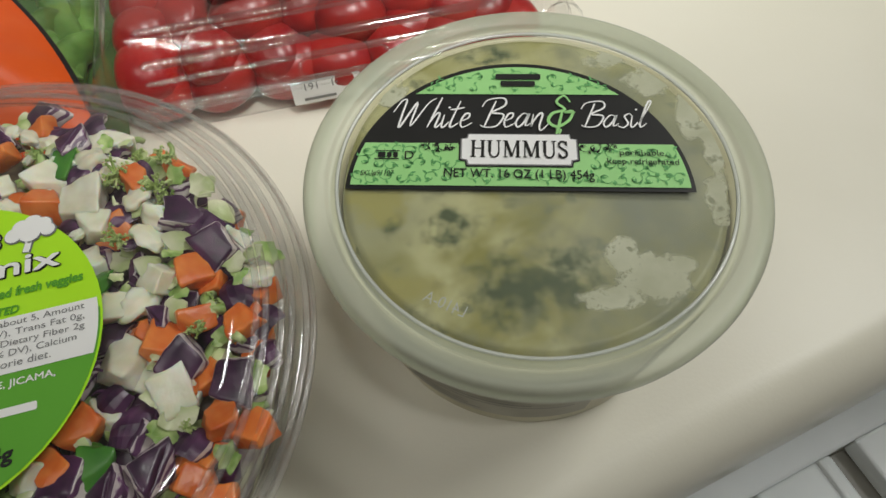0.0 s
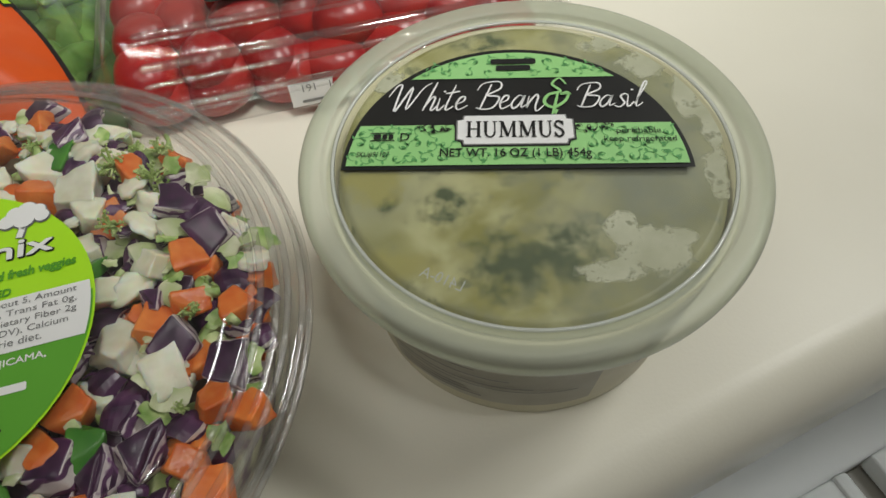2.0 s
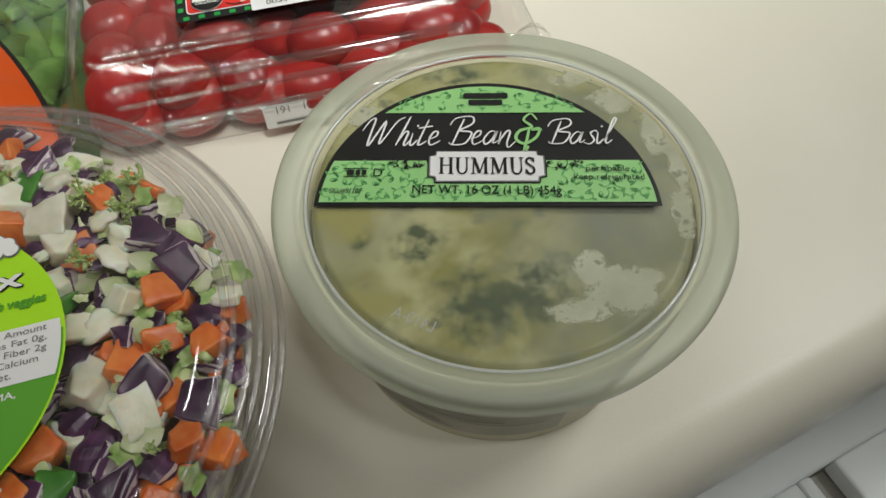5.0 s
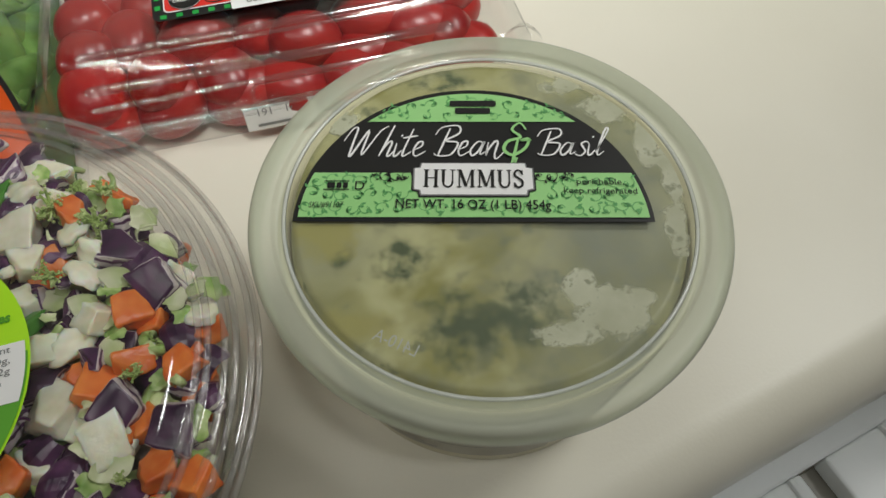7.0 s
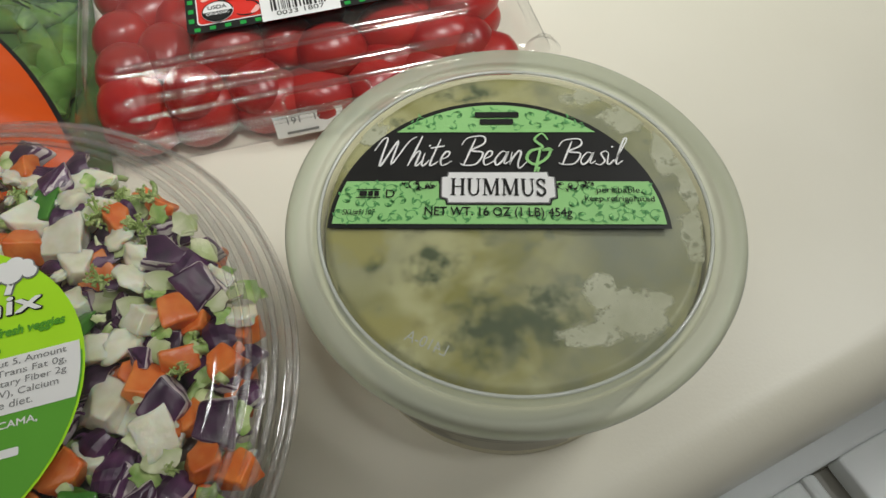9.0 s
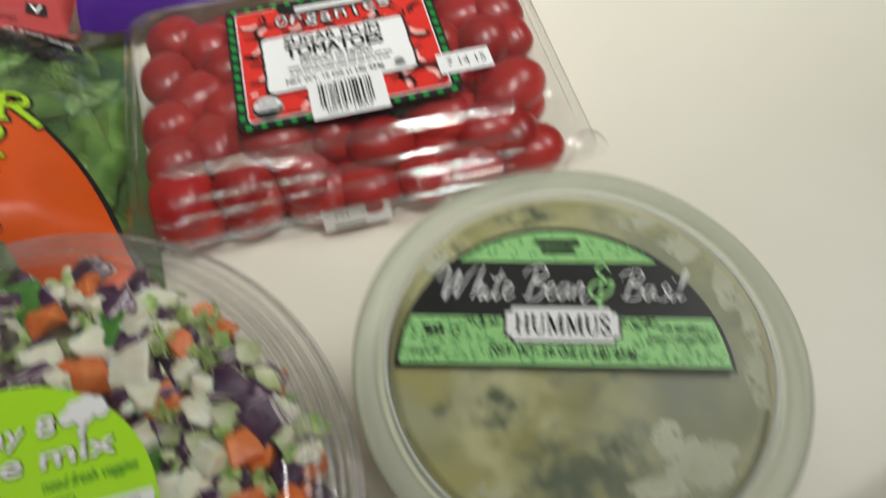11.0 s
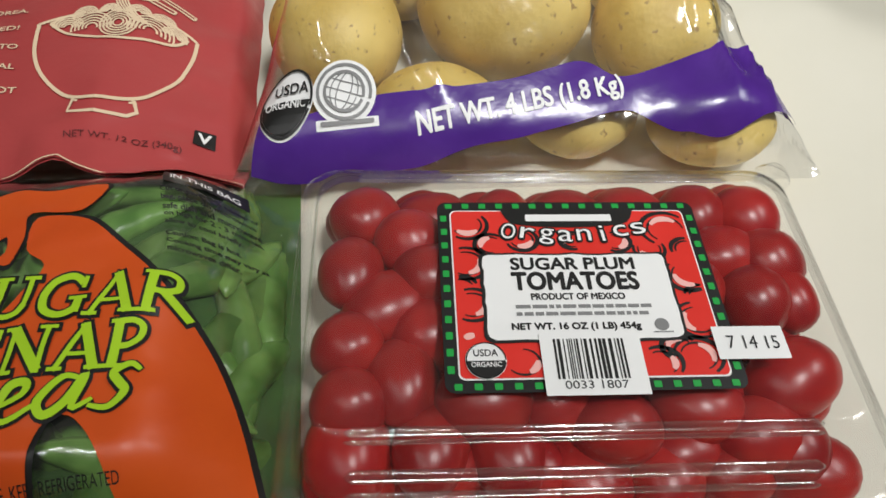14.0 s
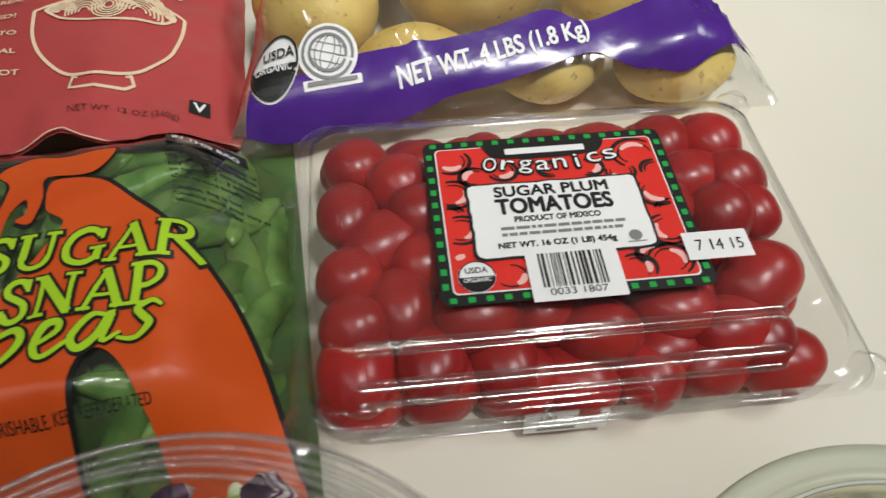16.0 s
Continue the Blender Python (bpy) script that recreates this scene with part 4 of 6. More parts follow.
KINDS = {
    "jicama_cube": ([data(chunk(0.0122, 0.0108, 0.0085, 10 + k, jag=0.19, bevel=0.085), "jicama_cube", M_JICAMA, smooth=False) for k in range(8)], "pale cut jicama cube"),
    "carrot_cube": ([data(chunk(0.0108, 0.0088, 0.0075, 20 + k, jag=0.20, bevel=0.09), "carrot_cube", M_CARROT, smooth=False) for k in range(5)], "orange cut carrot"),
    "cabbage_piece": ([data(leaf_piece(0.0080, 30 + k, 2 + k % 2), "cabbage_piece", M_CABBAGE, M_CABBAGE_CUT, smooth=False) for k in range(9)] + [data(two_tone(chunk(0.0105, 0.0085, 0.0070, 130 + k, jag=0.2, bevel=0.08)), "cabbage_piece", M_CABBAGE, M_CABBAGE_CUT, smooth=False) for k in range(6)], "purple cabbage with pale cut edges"),
    "green_bit": ([data(leaf_piece(0.0062, 230 + k, 2), "green_bit", M_CELERY, M_SHRED, smooth=False) for k in range(3)] + [data(chunk(0.0085, 0.0065, 0.0045, 240 + k, jag=0.28, bevel=0.12), "green_bit", M_CELERY, smooth=False) for k in range(3)], "pale green vegetable bit"),
    "celery_slice": ([data(crescent(0.0055, 40 + k), "celery_slice", M_CELERY) for k in range(3)], "light green celery slice"),
    "pepper_piece": ([data(chunk(0.013, 0.0085, 0.004, 50 + k, jag=0.2), "pepper_piece", M_PEPPER) for k in range(3)], "dark green pepper piece"),
    "broccoli_crumb": ([data(floret(0.0048, 60 + k), "broccoli_crumb", M_FLORET, smooth=False) for k in range(4)], "green broccoli crumb"),
    "vegetable_shred": ([data(shred(0.009 + 0.001 * k, 80 + k), "vegetable_shred", M_SHRED) for k in range(5)], "thin pale vegetable shred"),
    "cabbage_shred": ([data(shred(0.010 + 0.001 * k, 90 + k), "cabbage_shred", M_CABBAGE) for k in range(3)], "thin purple cabbage shred"),
    "leaf_scrap": ([data(scrap(0.0062, 300 + k), "leaf_scrap", M_SHRED if k % 2 else M_LEAF) for k in range(5)], "ragged scrap of pale green leaf"),
    "radish_chip": ([data(lump(0.0048, 0.0036, 0.0022, 70 + k), "radish_chip", M_JICAMA) for k in range(3)] + [data(leaf_piece(0.0052, 270 + k, 2), "radish_chip", M_SHRED, M_JICAMA, smooth=False) for k in range(4)], "small white vegetable chip"),
}
# the pieces that lie uppermost, in millimetres from the tray's middle
SPOTS = {
    "jicama_cube": "24,45 29,37 51,21 47,-1 61,-8 43,13 33,-28 31,25 13,51",
    "carrot_cube": "14,43 37,52 59,24 56,5 62,10 74,11 72,-13 80,-15 43,-18 71,-27 76,-33 37,-27",
    "cabbage_piece": "21,53 36,42 27,63 53,42 63,32 70,20 77,12 62,0 74,-4 80,4 47,-12 54,-16 67,-19 61,-26 54,-31 43,-29 58,37 41,6",
    "pepper_piece": "14,57 48,-26",
    "celery_slice": "65,16 70,5 7,55 78,-8",
    "broccoli_crumb": "31,54 43,50 37,33",
    "leaf_scrap": "55,52 47,54 68,28 72,23 70,7 76,-22 61,-18 79,-3 76,32 57,18 40,42 64,-13",
    "radish_chip": "46,33 45,40 62,44 75,24 72,31 39,46 65,12 53,33 47,26 57,13 48,14 22,58",
}
SIZES = {"jicama_cube": (0.68, 0.88), "carrot_cube": (0.75, 0.92), "cabbage_piece": (0.85, 1.1), "pepper_piece": (0.9, 1.0), "radish_chip": (0.85, 1.1), "leaf_scrap": (0.6, 0.9)}
rng = random.Random(21)
taken = []


def drop(kind, x, y, z, tilt, size=(0.9, 1.1)):
    meshes, text = KINDS[kind]
    ob = part(kind, rng.choice(meshes), None, tray, text)
    ob.matrix_basis = pose(x, y, z, rng.uniform(-tilt, tilt), rng.uniform(-tilt, tilt), rng.uniform(0, 360))
    s = rng.uniform(*size)
    ob.scale = (s, s, s)


for kind, text in SPOTS.items():
    for xy in text.split():
        x, y = (float(v) / 1000 for v in xy.split(","))
        lie = 0.0503 if kind in ("radish_chip", "leaf_scrap", "broccoli_crumb") else 0.0492
        drop(kind, x, y, lie - 0.16 * max(0, math.hypot(x, y) - 0.060), 26, SIZES.get(kind, (0.8, 1.05)))
        taken.append((x, y))
order = ["jicama_cube"] * 3 + ["carrot_cube"] * 3 + ["cabbage_piece"] * 14 + ["celery_slice"] * 2 + ["green_bit"] * 3 + ["pepper_piece"] + ["broccoli_crumb"] * 2 + ["radish_chip"] * 4 + ["leaf_scrap"] * 3
for ring in range(13):
    r0 = 0.004 + 0.0062 * ring
    for k in range(max(1, int(2 * math.pi * r0 / 0.0066))):
        a = 2 * math.pi * (k + rng.random() * 0.7) / max(1, int(2 * math.pi * r0 / 0.0066))
        r = r0 + rng.uniform(-0.003, 0.003)
        x, y = r * math.cos(a), r * math.sin(a)
        near = min(math.hypot(x - q[0], y - q[1]) for q in taken)
        if r < 0.0780:
            drop(rng.choice(order), x, y, (0.0490 if near > 0.0080 else 0.0455) - 0.20 * max(0, r - 0.064) + rng.uniform(-0.0010, 0.0010), 32, (0.6, 0.95))

for k in range(230):
    a, r = rng.uniform(0, 2 * math.pi), 0.075 * math.sqrt(rng.random())
    drop(("vegetable_shred", "radish_chip", "cabbage_piece", "leaf_scrap", "cabbage_shred", "radish_chip", "broccoli_crumb")[k % 7], r * math.cos(a), r * math.sin(a), 0.0508 - 0.18 * max(0, r - 0.062) + rng.uniform(-0.0015, 0.001), 25, (0.35, 0.65))
for k in range(46):
    a = 2 * math.pi * k / 46 + rng.uniform(-0.04, 0.04)
    r = rng.uniform(0.0725, 0.0770)
    drop(rng.choice(order), r * math.cos(a), r * math.sin(a), rng.uniform(0.034, 0.043), 60, (0.6, 0.85))

# round label on the tray's lid
vl = part("label", place(flat(arc(0, 0, 0.0405, 0, 354, 60), 0.0), pose(0.0053, -0.0040, 0.0580)), P_LIME, tray, "round lime green printed label", False)
vl.matrix_basis = Matrix()
TURN = 17.0
VM = pose(0.0053, -0.0040, 0.0580, 0, 0, TURN)


def chord(y0, y1, r=0.0400):
    ys = [y0 + (y1 - y0) * k / 12 for k in range(13)]
    return [(math.sqrt(r * r - y * y), y) for y in ys] + [(-math.sqrt(r * r - y * y), y) for y in reversed(ys)]


def on_label(name, bm, mt, lift, text=""):
    return part(name, place(bm, VM @ Matrix.Translation((0, 0, lift))), mt, vl, text, False)


on_label("lower_field", flat(chord(-0.0396, 0.0020)), P_FOREST, 0.0002, "leaf green lower field")
on_label("white_panel", flat([(x if x > 0 else max(x, -0.036), y) for x, y in chord(-0.0098, 0.0046, 0.0396)]), P_WHITE, 0.0004, "white panel of small print")
for body, w, x, y in (("healthy 8", 0.036, 0.0160, 0.0262), ("veggie mix", 0.052, 0.0305, 0.0178)):
    on_label("lettering", words(body, w + 0.0004, 0.0069, x + 0.0002, y, 0, 0, 0, 0.055, 1, "RIGHT"), P_BLACK, 0.0003)
    on_label("lettering", words(body, w, 0.0066, x, y, 0, 0, 0, 0.025, 1, "RIGHT"), P_WHITE, 0.0006)
on_label("lettering", words("need fresh veggies", 0.0225, 0.0032, 0.0360, 0.0112, 0, 0, 0.1, 0.04, 1, "RIGHT"), P_FOREST, 0.0004)
on_label("lettering", words("REFRIGERATED", 0.0190, 0.0020, 0.0213, 0.0066, 0, 0, 0.15, 0.05, 1, "RIGHT"), P_FOREST, 0.0004)
for k, line in enumerate(("Servings Per Container about 5, Amount", "Sat. Fat 0g (0% DV), Trans Fat 0g,", "Carb. 6g (2% DV), Dietary Fiber 2g", "Vitamin C (60% DV), Calcium", "based on a 2,000 calorie diet.")):
    on_label("lettering", words(line, (0.047, 0.041, 0.041, 0.034, 0.036)[k], 0.0022, (0.0365, 0.0365, 0.0365, 0.0347, 0.0290)[k], 0.0028 - 0.0026 * k, 0, 0, 0, 0, 1, "RIGHT"), P_GREY, 0.0006)
on_label("lettering", words("RED CABBAGE, JICAMA,", 0.030, 0.0022, 0.0300, -0.0125, 0, 0, 0, 0.02, 1, "RIGHT"), P_WHITE, 0.0004)
on_label("lettering", words("CELERY.", 0.0110, 0.0022, 0.0145, -0.0160, 0, 0, 0, 0.02, 1, "RIGHT"), P_WHITE, 0.0004)
on_label("print_bar", flat(rounded(0.0020, 0.0262, -0.0200, -0.0180, 0.0004)), P_WHITE, 0.0004)
on_label("lettering", words("454g", 0.0100, 0.0042, 0.0165, -0.0292, 0, 4, 0.1, 0.04), P_BLACK, 0.0004)


def crown(grow):
    """The emblem's tree: a forked stem under a scalloped crown."""
    blobs = [flat(arc(x, y, r + grow, 0, 350, 20), 0.00001 * k) for k, (x, y, r) in enumerate(((-0.0040, 0.0010, 0.0021), (-0.0022, 0.0030, 0.0022), (0.0006, 0.0037, 0.0024), (0.0032, 0.0027, 0.0021), (0.0044, 0.0008, 0.0018), (0.0, 0.0010, 0.0028)))]
    return join(*blobs, strip([(-0.0008, -0.0048), (-0.0002, -0.0022), (-0.0004, 0.0004)], 0.0016 + 2 * grow), strip([(-0.0002, -0.0022), (0.0016, 0.0004)], 0.0008 + 2 * grow))


on_label("tree_emblem", place(crown(0.0003), pose(0.0232, 0.0268, 0)), P_GREY, 0.0003)
on_label("tree_emblem", place(crown(0.0), pose(0.0232, 0.0268, 0)), P_WHITE, 0.0006, "white tree emblem")


# ---- tomato clamshell ----
clam = thing("tomato_clamshell", pose(-0.0803, 0.1362, 0, 0, 0, 15.4), "clear plastic clamshell box full of red plum tomatoes", "box")


def ring(u0, u1, v0, v1, r, z):
    return [(x, y, z) for x, y in rounded(u0, u1, v0, v1, r, 8)]


shell = part("lid", loft([
    ring(-0.0880, 0.0880, -0.0650, 0.0630, 0.012, 0.0205), ring(-0.0880, 0.0880, -0.0650, 0.0630, 0.012, 0.0217), ring(-0.0845, 0.0845, -0.0600, 0.0600, 0.011, 0.0222), ring(-0.0835, 0.0832, -0.0572, 0.0590, 0.011, 0.0229),
    ring(-0.0832, 0.0826, -0.0562, 0.0580, 0.011, 0.0240), ring(-0.0826, 0.0816, -0.0548, 0.0550, 0.011, 0.0275), ring(-0.0822, 0.0808, -0.0535, 0.0530, 0.011, 0.0292), ring(-0.0816, 0.0796, -0.0508, 0.0490, 0.011, 0.0312),
    ring(-0.0806, 0.0780, -0.0458, 0.0455, 0.010, 0.0350), ring(-0.0790, 0.0765, -0.0438, 0.0430, 0.009, 0.0362), ring(-0.0760, 0.0735, -0.0422, 0.0398, 0.008, 0.0366), ring(-0.0745, 0.0720, -0.0412, 0.0382, 0.007, 0.0361)]), M_CLEAR, clam, "clear lid with ribbed shoulders", shadow=False)
part("base", loft([
    ring(-0.0890, 0.0890, -0.0660, 0.0640, 0.012, 0.0190), ring(-0.0890, 0.0890, -0.0660, 0.0640, 0.012, 0.0200), ring(-0.0850, 0.0850, -0.0625, 0.0605, 0.011, 0.0198), ring(-0.0835, 0.0835, -0.0612, 0.0590, 0.011, 0.0180),
    ring(-0.0815, 0.0815, -0.0600, 0.0575, 0.010, 0.0060), ring(-0.0800, 0.0800, -0.0590, 0.0565, 0.010, 0.0020), ring(-0.0770, 0.0770, -0.0565, 0.0540, 0.009, 0.0008)]), M_CLEAR, clam, "clear base tray", shadow=False)
for u, v in ((-0.0835, -0.0600), (0.0845, -0.0600), (0.0845, 0.0585)):
    b = lathe([(0.0066, 0.0), (0.0066, 0.0008), (0.0052, 0.0012), (0.0046, 0.0034), (0.0038, 0.0045), (0.0028, 0.0047), (0.0020, 0.0040), (0.0008, 0.0042), (0, 0.0044)], 32)
    b.transform(Matrix.Translation((u, v, 0.0222)))
    part("snap_button", b, M_CLEAR, clam, "clear moulded snap button", shadow=False)
def bar(u0, u1, v, z, r, lean):
    """A low rounded moulding along the box; lean: how far its crown faces the front, in degrees."""
    c, d = math.cos(radians(lean)), math.sin(radians(lean))
    line = [(2.0 * r * math.cos(k * math.pi / 10), 0.65 * r * math.sin(k * math.pi / 10)) for k in range(20)]
    return loft([[(u, v + k * (p * c - q * d), z + k * (p * d + q * c)) for p, q in line] for u, k in ((u0, 0.2), (u0 + 0.002, 1.0), (u1 - 0.002, 1.0), (u1, 0.2))], True, True)


for v, z, r in ((-0.0566, 0.0238, 0.0005), (-0.0533, 0.0290, 0.0009), (-0.0462, 0.0346, 0.0004), (-0.0441, 0.0360, 0.0007), (-0.0607, 0.0130, 0.0004), (-0.0660, 0.0208, 0.0005), (0.0470, 0.0335, 0.0008), (0.0560, 0.0262, 0.0008)):
    part("rib", bar(-0.0690, 0.0600, v, z, r, 33 if v < 0 else -20), M_BAR, clam, "clear moulded rib", shadow=False)


# the closing tab in the middle of the front flange
tab = bmesh.new()
for k in range(28):
    a, b = (rounded(-0.0170, 0.0170, -0.0034, 0.0034, 0.0030, 7)[(k + d) % 28] for d in (0, 1))
    tab_ring = [[tab.verts.new((p[0] * q, p[1] * q, z)) for q, z in ((1.0, 0.0), (0.985, 0.0012), (0.93, 0.0012), (0.90, 0.0004))] for p in (a, b)]
    for c in range(3):
        tab.faces.new((tab_ring[0][c], tab_ring[1][c], tab_ring[1][c + 1], tab_ring[0][c + 1]))
bmesh.ops.remove_doubles(tab, verts=tab.verts, dist=1e-6)
part("closing_tab", place(tab, pose(0.0015, -0.0618, 0.0222, 20, 0, 0)), M_BAR, clam, "clear moulded closing tab", shadow=False)


def ellipsoid(a, b, c, seed, amp=0.04, sub=3, scale=60):
    bm = bmesh.new()
    bmesh.ops.create_icosphere(bm, subdivisions=sub, radius=1.0)
    for v in bm.verts:
        d = 1 + amp * noise.noise(Vector((v.co.x, v.co.y, v.co.z)) * 1.3 + Vector((seed * 7.1, 0, 0)))
        v.co = Vector((v.co.x * a * d, v.co.y * b * d, v.co.z * c * d))
    return bm


TOM = [data(ellipsoid(0.0149, 0.0123, 0.0108, k, 0.06), "tomato", M_TOMATO) for k in range(5)]
# where the upper tomatoes lie in the box, in millimetres: nearly round ones, ones lying along the box, across it and aslant
ROUND = "-66,40 -18,44 50,41 68,39 -51,27 -44,13 -45,-7 -69,-30 -70,-12 -9,-29 69,19 60,3 58,-45 -24,24 20,24 40,8 -24,4 20,4 -22,-13"
ALONG_BOX = "-43,45 4,44 28,44 55,22 -30,-30 7,-38 32,-32 28,-48 50,-40 0,24 -2,6 2,-12 30,-12"
ACROSS_BOX = "-70,15 -54,-23 -69,-44 73,5 -23,-46 -46,-43"
ASLANT = "-57,3 64,-24"
rng = random.Random(3)
top = []
for text, angle, sx, sy in ((ROUND, None, 0.84, 0.98), (ALONG_BOX, 0, 1.0, 1.0), (ACROSS_BOX, 90, 1.02, 0.98), (ASLANT, 35, 1.12, 1.05)):
    for item in text.split():
        u, v = (float(q) / 1000 for q in item.split(","))
        top.append([u, v, rng.uniform(0, 180) if angle is None else angle + rng.uniform(-12, 12), sx, sy])
for u, v, a, sx, sy in top:
    ob = part("tomato", rng.choice(TOM), None, clam)
    edge = max(0, abs(v) - 0.036) * 0.75
    big = rng.uniform(0.93, 1.04) * (0.80 if u > 0.0695 else 0.92 if u < -0.0695 else 1.0)
    ob.matrix_basis = pose(max(-0.0712, min(0.0722, u)), max(-0.0425, min(0.0425, v)), 0.0243 - edge + rng.uniform(-0.0028, 0.0), rng.uniform(-10, 10), rng.uniform(-10, 10), a)
    ob.scale = (sx * big, sy * big, big)
    loose(ob, clam, "glossy ripe red plum tomato in a clear plastic box", "tomato", "tomatoes in the box")
for i in range(7):
    for j in range(5):
        ob = part("tomato", rng.choice(TOM), None, clam)
        ob.matrix_basis = pose(-0.0670 + 0.0222 * i + rng.uniform(-0.003, 0.003), -0.0475 + 0.0235 * j + rng.uniform(-0.0015, 0.0015), 0.0112, rng.uniform(-20, 20), rng.uniform(-20, 20), rng.choice((0, 20, 80, 95, 150)))
        loose(ob, clam, "glossy ripe red plum tomato in a clear plastic box", "tomato", "tomatoes in the box")

# printed label on the box lid
tl = part("label", flat(rounded(-0.0422, 0.0422, -0.0340, 0.0340, 0.0030), 0.0370), P_BLACK, clam, "black bordered red and white printed label", False)
bits = []
for k in range(15):
    u = -0.0385 + 0.0055 * k
    for v in (-0.0322, 0.0322):
        bits.append(flat(rounded(u - 0.0011, u + 0.0011, v - 0.0010, v + 0.0010, 0.0003, 3), 0.0372))
for k in range(11):
    v = -0.0270 + 0.0054 * k
    for u in (-0.0403, 0.0403):
        bits.append(flat(rounded(u - 0.0010, u + 0.0010, v - 0.0012, v + 0.0012, 0.0003, 3), 0.0372))
tagged(part("border_pattern", join(*bits), P_DASH, tl, "green border dashes", False), kind="stuff")
part("inner_edge", flat(rounded(-0.0383, 0.0383, -0.0303, 0.0303, 0.0020), 0.0372), P_WHITE, tl, "", False)
part("red_field", flat(rounded(-0.0378, 0.0378, -0.0298, 0.0298, 0.0018), 0.0374), P_RED, tl, "", False)
rng = random.Random(12)
dark, pink = [], []
for u, v, r in ((-0.033, 0.024, 0.0065), (-0.034, 0.009, 0.007), (-0.033, -0.006, 0.0065), (-0.033, -0.020, 0.007), (0.031, 0.022, 0.008), (0.034, 0.004, 0.007), (0.033, -0.012, 0.007), (0.030, -0.024, 0.007), (0.019, -0.026, 0.006), (-0.020, -0.025, 0.0065), (-0.016, 0.018, 0.005), (0.014, 0.017, 0.0045), (-0.026, 0.016, 0.005), (0.024, 0.014, 0.005), (0.0, 0.0175, 0.004), (0.036, 0.014, 0.005), (-0.036, 0.0, 0.005), (0.036, -0.004, 0.005), (0.025, -0.021, 0.005), (-0.012, -0.027, 0.005)):
    a = rng.uniform(0, 360)
    for q, wd in ((1.0, 0.0019), (0.72, 0.0010)):
        line = [(x, y) for x, y in arc(u, v, r * q, a, a + 230, 40, r * q * 0.85) if abs(x) < 0.0370 and abs(y) < 0.0290]
        if len(line) > 4 and max(math.dist(s, e) for s, e in zip(line, line[1:])) < 0.003:
            dark.append(strip(line, wd * 0.8, 0.0376, True))
    line = [(x, y) for x, y in arc(u, v, r * 0.62, a + 40, a + 150, 14, r * 0.52) if abs(x) < 0.0362 and abs(y) < 0.0282]
    if len(line) > 4:
        pink.append(strip(line, 0.0022, 0.03765, True))
tagged(part("tomato_drawing", join(*dark), P_BLACK, tl, "", False), kind="stuff")
tagged(part("glint_drawing", join(*pink), P_PINK, tl, "", False), kind="stuff")
part("name_field", flat(spline([(-0.022, 0.0306), (-0.019, 0.0250), (-0.012, 0.0234), (0.0, 0.0228), (0.012, 0.0234), (0.019, 0.0250), (0.022, 0.0306)], 4), 0.0377), P_BLACK, tl, "", False)
part("mark", flat(rounded(-0.0140, 0.0140, 0.0252, 0.0280, 0.0005), 0.0379), P_WHITE, tl, "", False)
for k, (ch, up) in enumerate(zip("Organics", (0, -0.9, -2.2, -2.0, -1.6, -1.0, 0, 1.0))):
    for grow, mt, z in ((0.13, P_BLACK, 0.03775), (0.0, P_WHITE, 0.0380)):
        part("lettering", words(ch, 0.0045 if ch not in "i" else 0.0012, 0.0062 if ch in "Ogi" else 0.0046, -0.0200 + 0.0060 * k, 0.0212 + up * 0.001, z, 4 * (k - 4), 0, grow), mt, tl, "", False)
edge_pts = []
base_pts = rounded(-0.0292, 0.0275, -0.0182, 0.0118, 0.002, 3)
for a, b in zip(base_pts, base_pts[1:] + base_pts[:1]):
    for k in range(12):
        t = k / 12
        x, y = a[0] + (b[0] - a[0]) * t, a[1] + (b[1] - a[1]) * t
        edge_pts.append((x + 0.0006 * nz(x, y, 1, 300), y + 0.0006 * nz(x, y, 7, 300)))
part("panel_edge", flat([(x * 1.035, (y + 0.0032) * 1.055 - 0.0032) for x, y in edge_pts], 0.0378), P_BLACK, tl, "", False)
part("white_panel", flat(edge_pts, 0.0380), P_WHITE, tl, "white name panel", False)
part("lettering", words("SUGAR PLUM", 0.0380, 0.0043, -0.0015, 0.0082, 0.0382, 0, 0, 0.045), P_BLACK, tl, "", False)
part("lettering", words("TOMATOES", 0.0382, 0.0062, -0.0015, 0.0018, 0.0382, 0, 0, 0.05), P_BLACK, tl, "", False)
part("lettering", words("PRODUCT OF MEXICO", 0.0280, 0.0022, -0.0015, -0.0038, 0.0382, 0, 0, 0.045), P_BLACK, tl, "", False)
rng = random.Random(2)
bars = []
for v in (-0.0073, -0.0098):
    u = -0.0205
    while u < 0.0175:
        w = rng.uniform(0.0012, 0.0045)
        bars.append(flat([(u, v - 0.0006), (u + w, v - 0.0006), (u + w, v + 0.0006), (u, v + 0.0006)], 0.0382))
        u += w + 0.0006
tagged(part("small_print", join(*bars), P_GREY, tl, "", False), kind="stuff")
part("lettering", words("NET WT. 16 OZ (1 LB) 454g", 0.0375, 0.0028, -0.0035, -0.0143, 0.0382, 0, 0, 0.045), P_BLACK, tl, "", False)
part("round_mark", join(flat(arc(0.0215, -0.0138, 0.0021, 0, 350, 20), 0.0382), flat(rounded(0.0185, 0.0245, -0.0165, -0.0161, 0.0001), 0.0382)), P_GREY, tl, "", False)
bc = part("barcode_panel", flat(rounded(-0.0150, 0.0138, -0.0358, -0.0165, 0.0004, 3), 0.0384), P_WHITE, tl, "white barcode panel", False)
bars, u = [], -0.0112
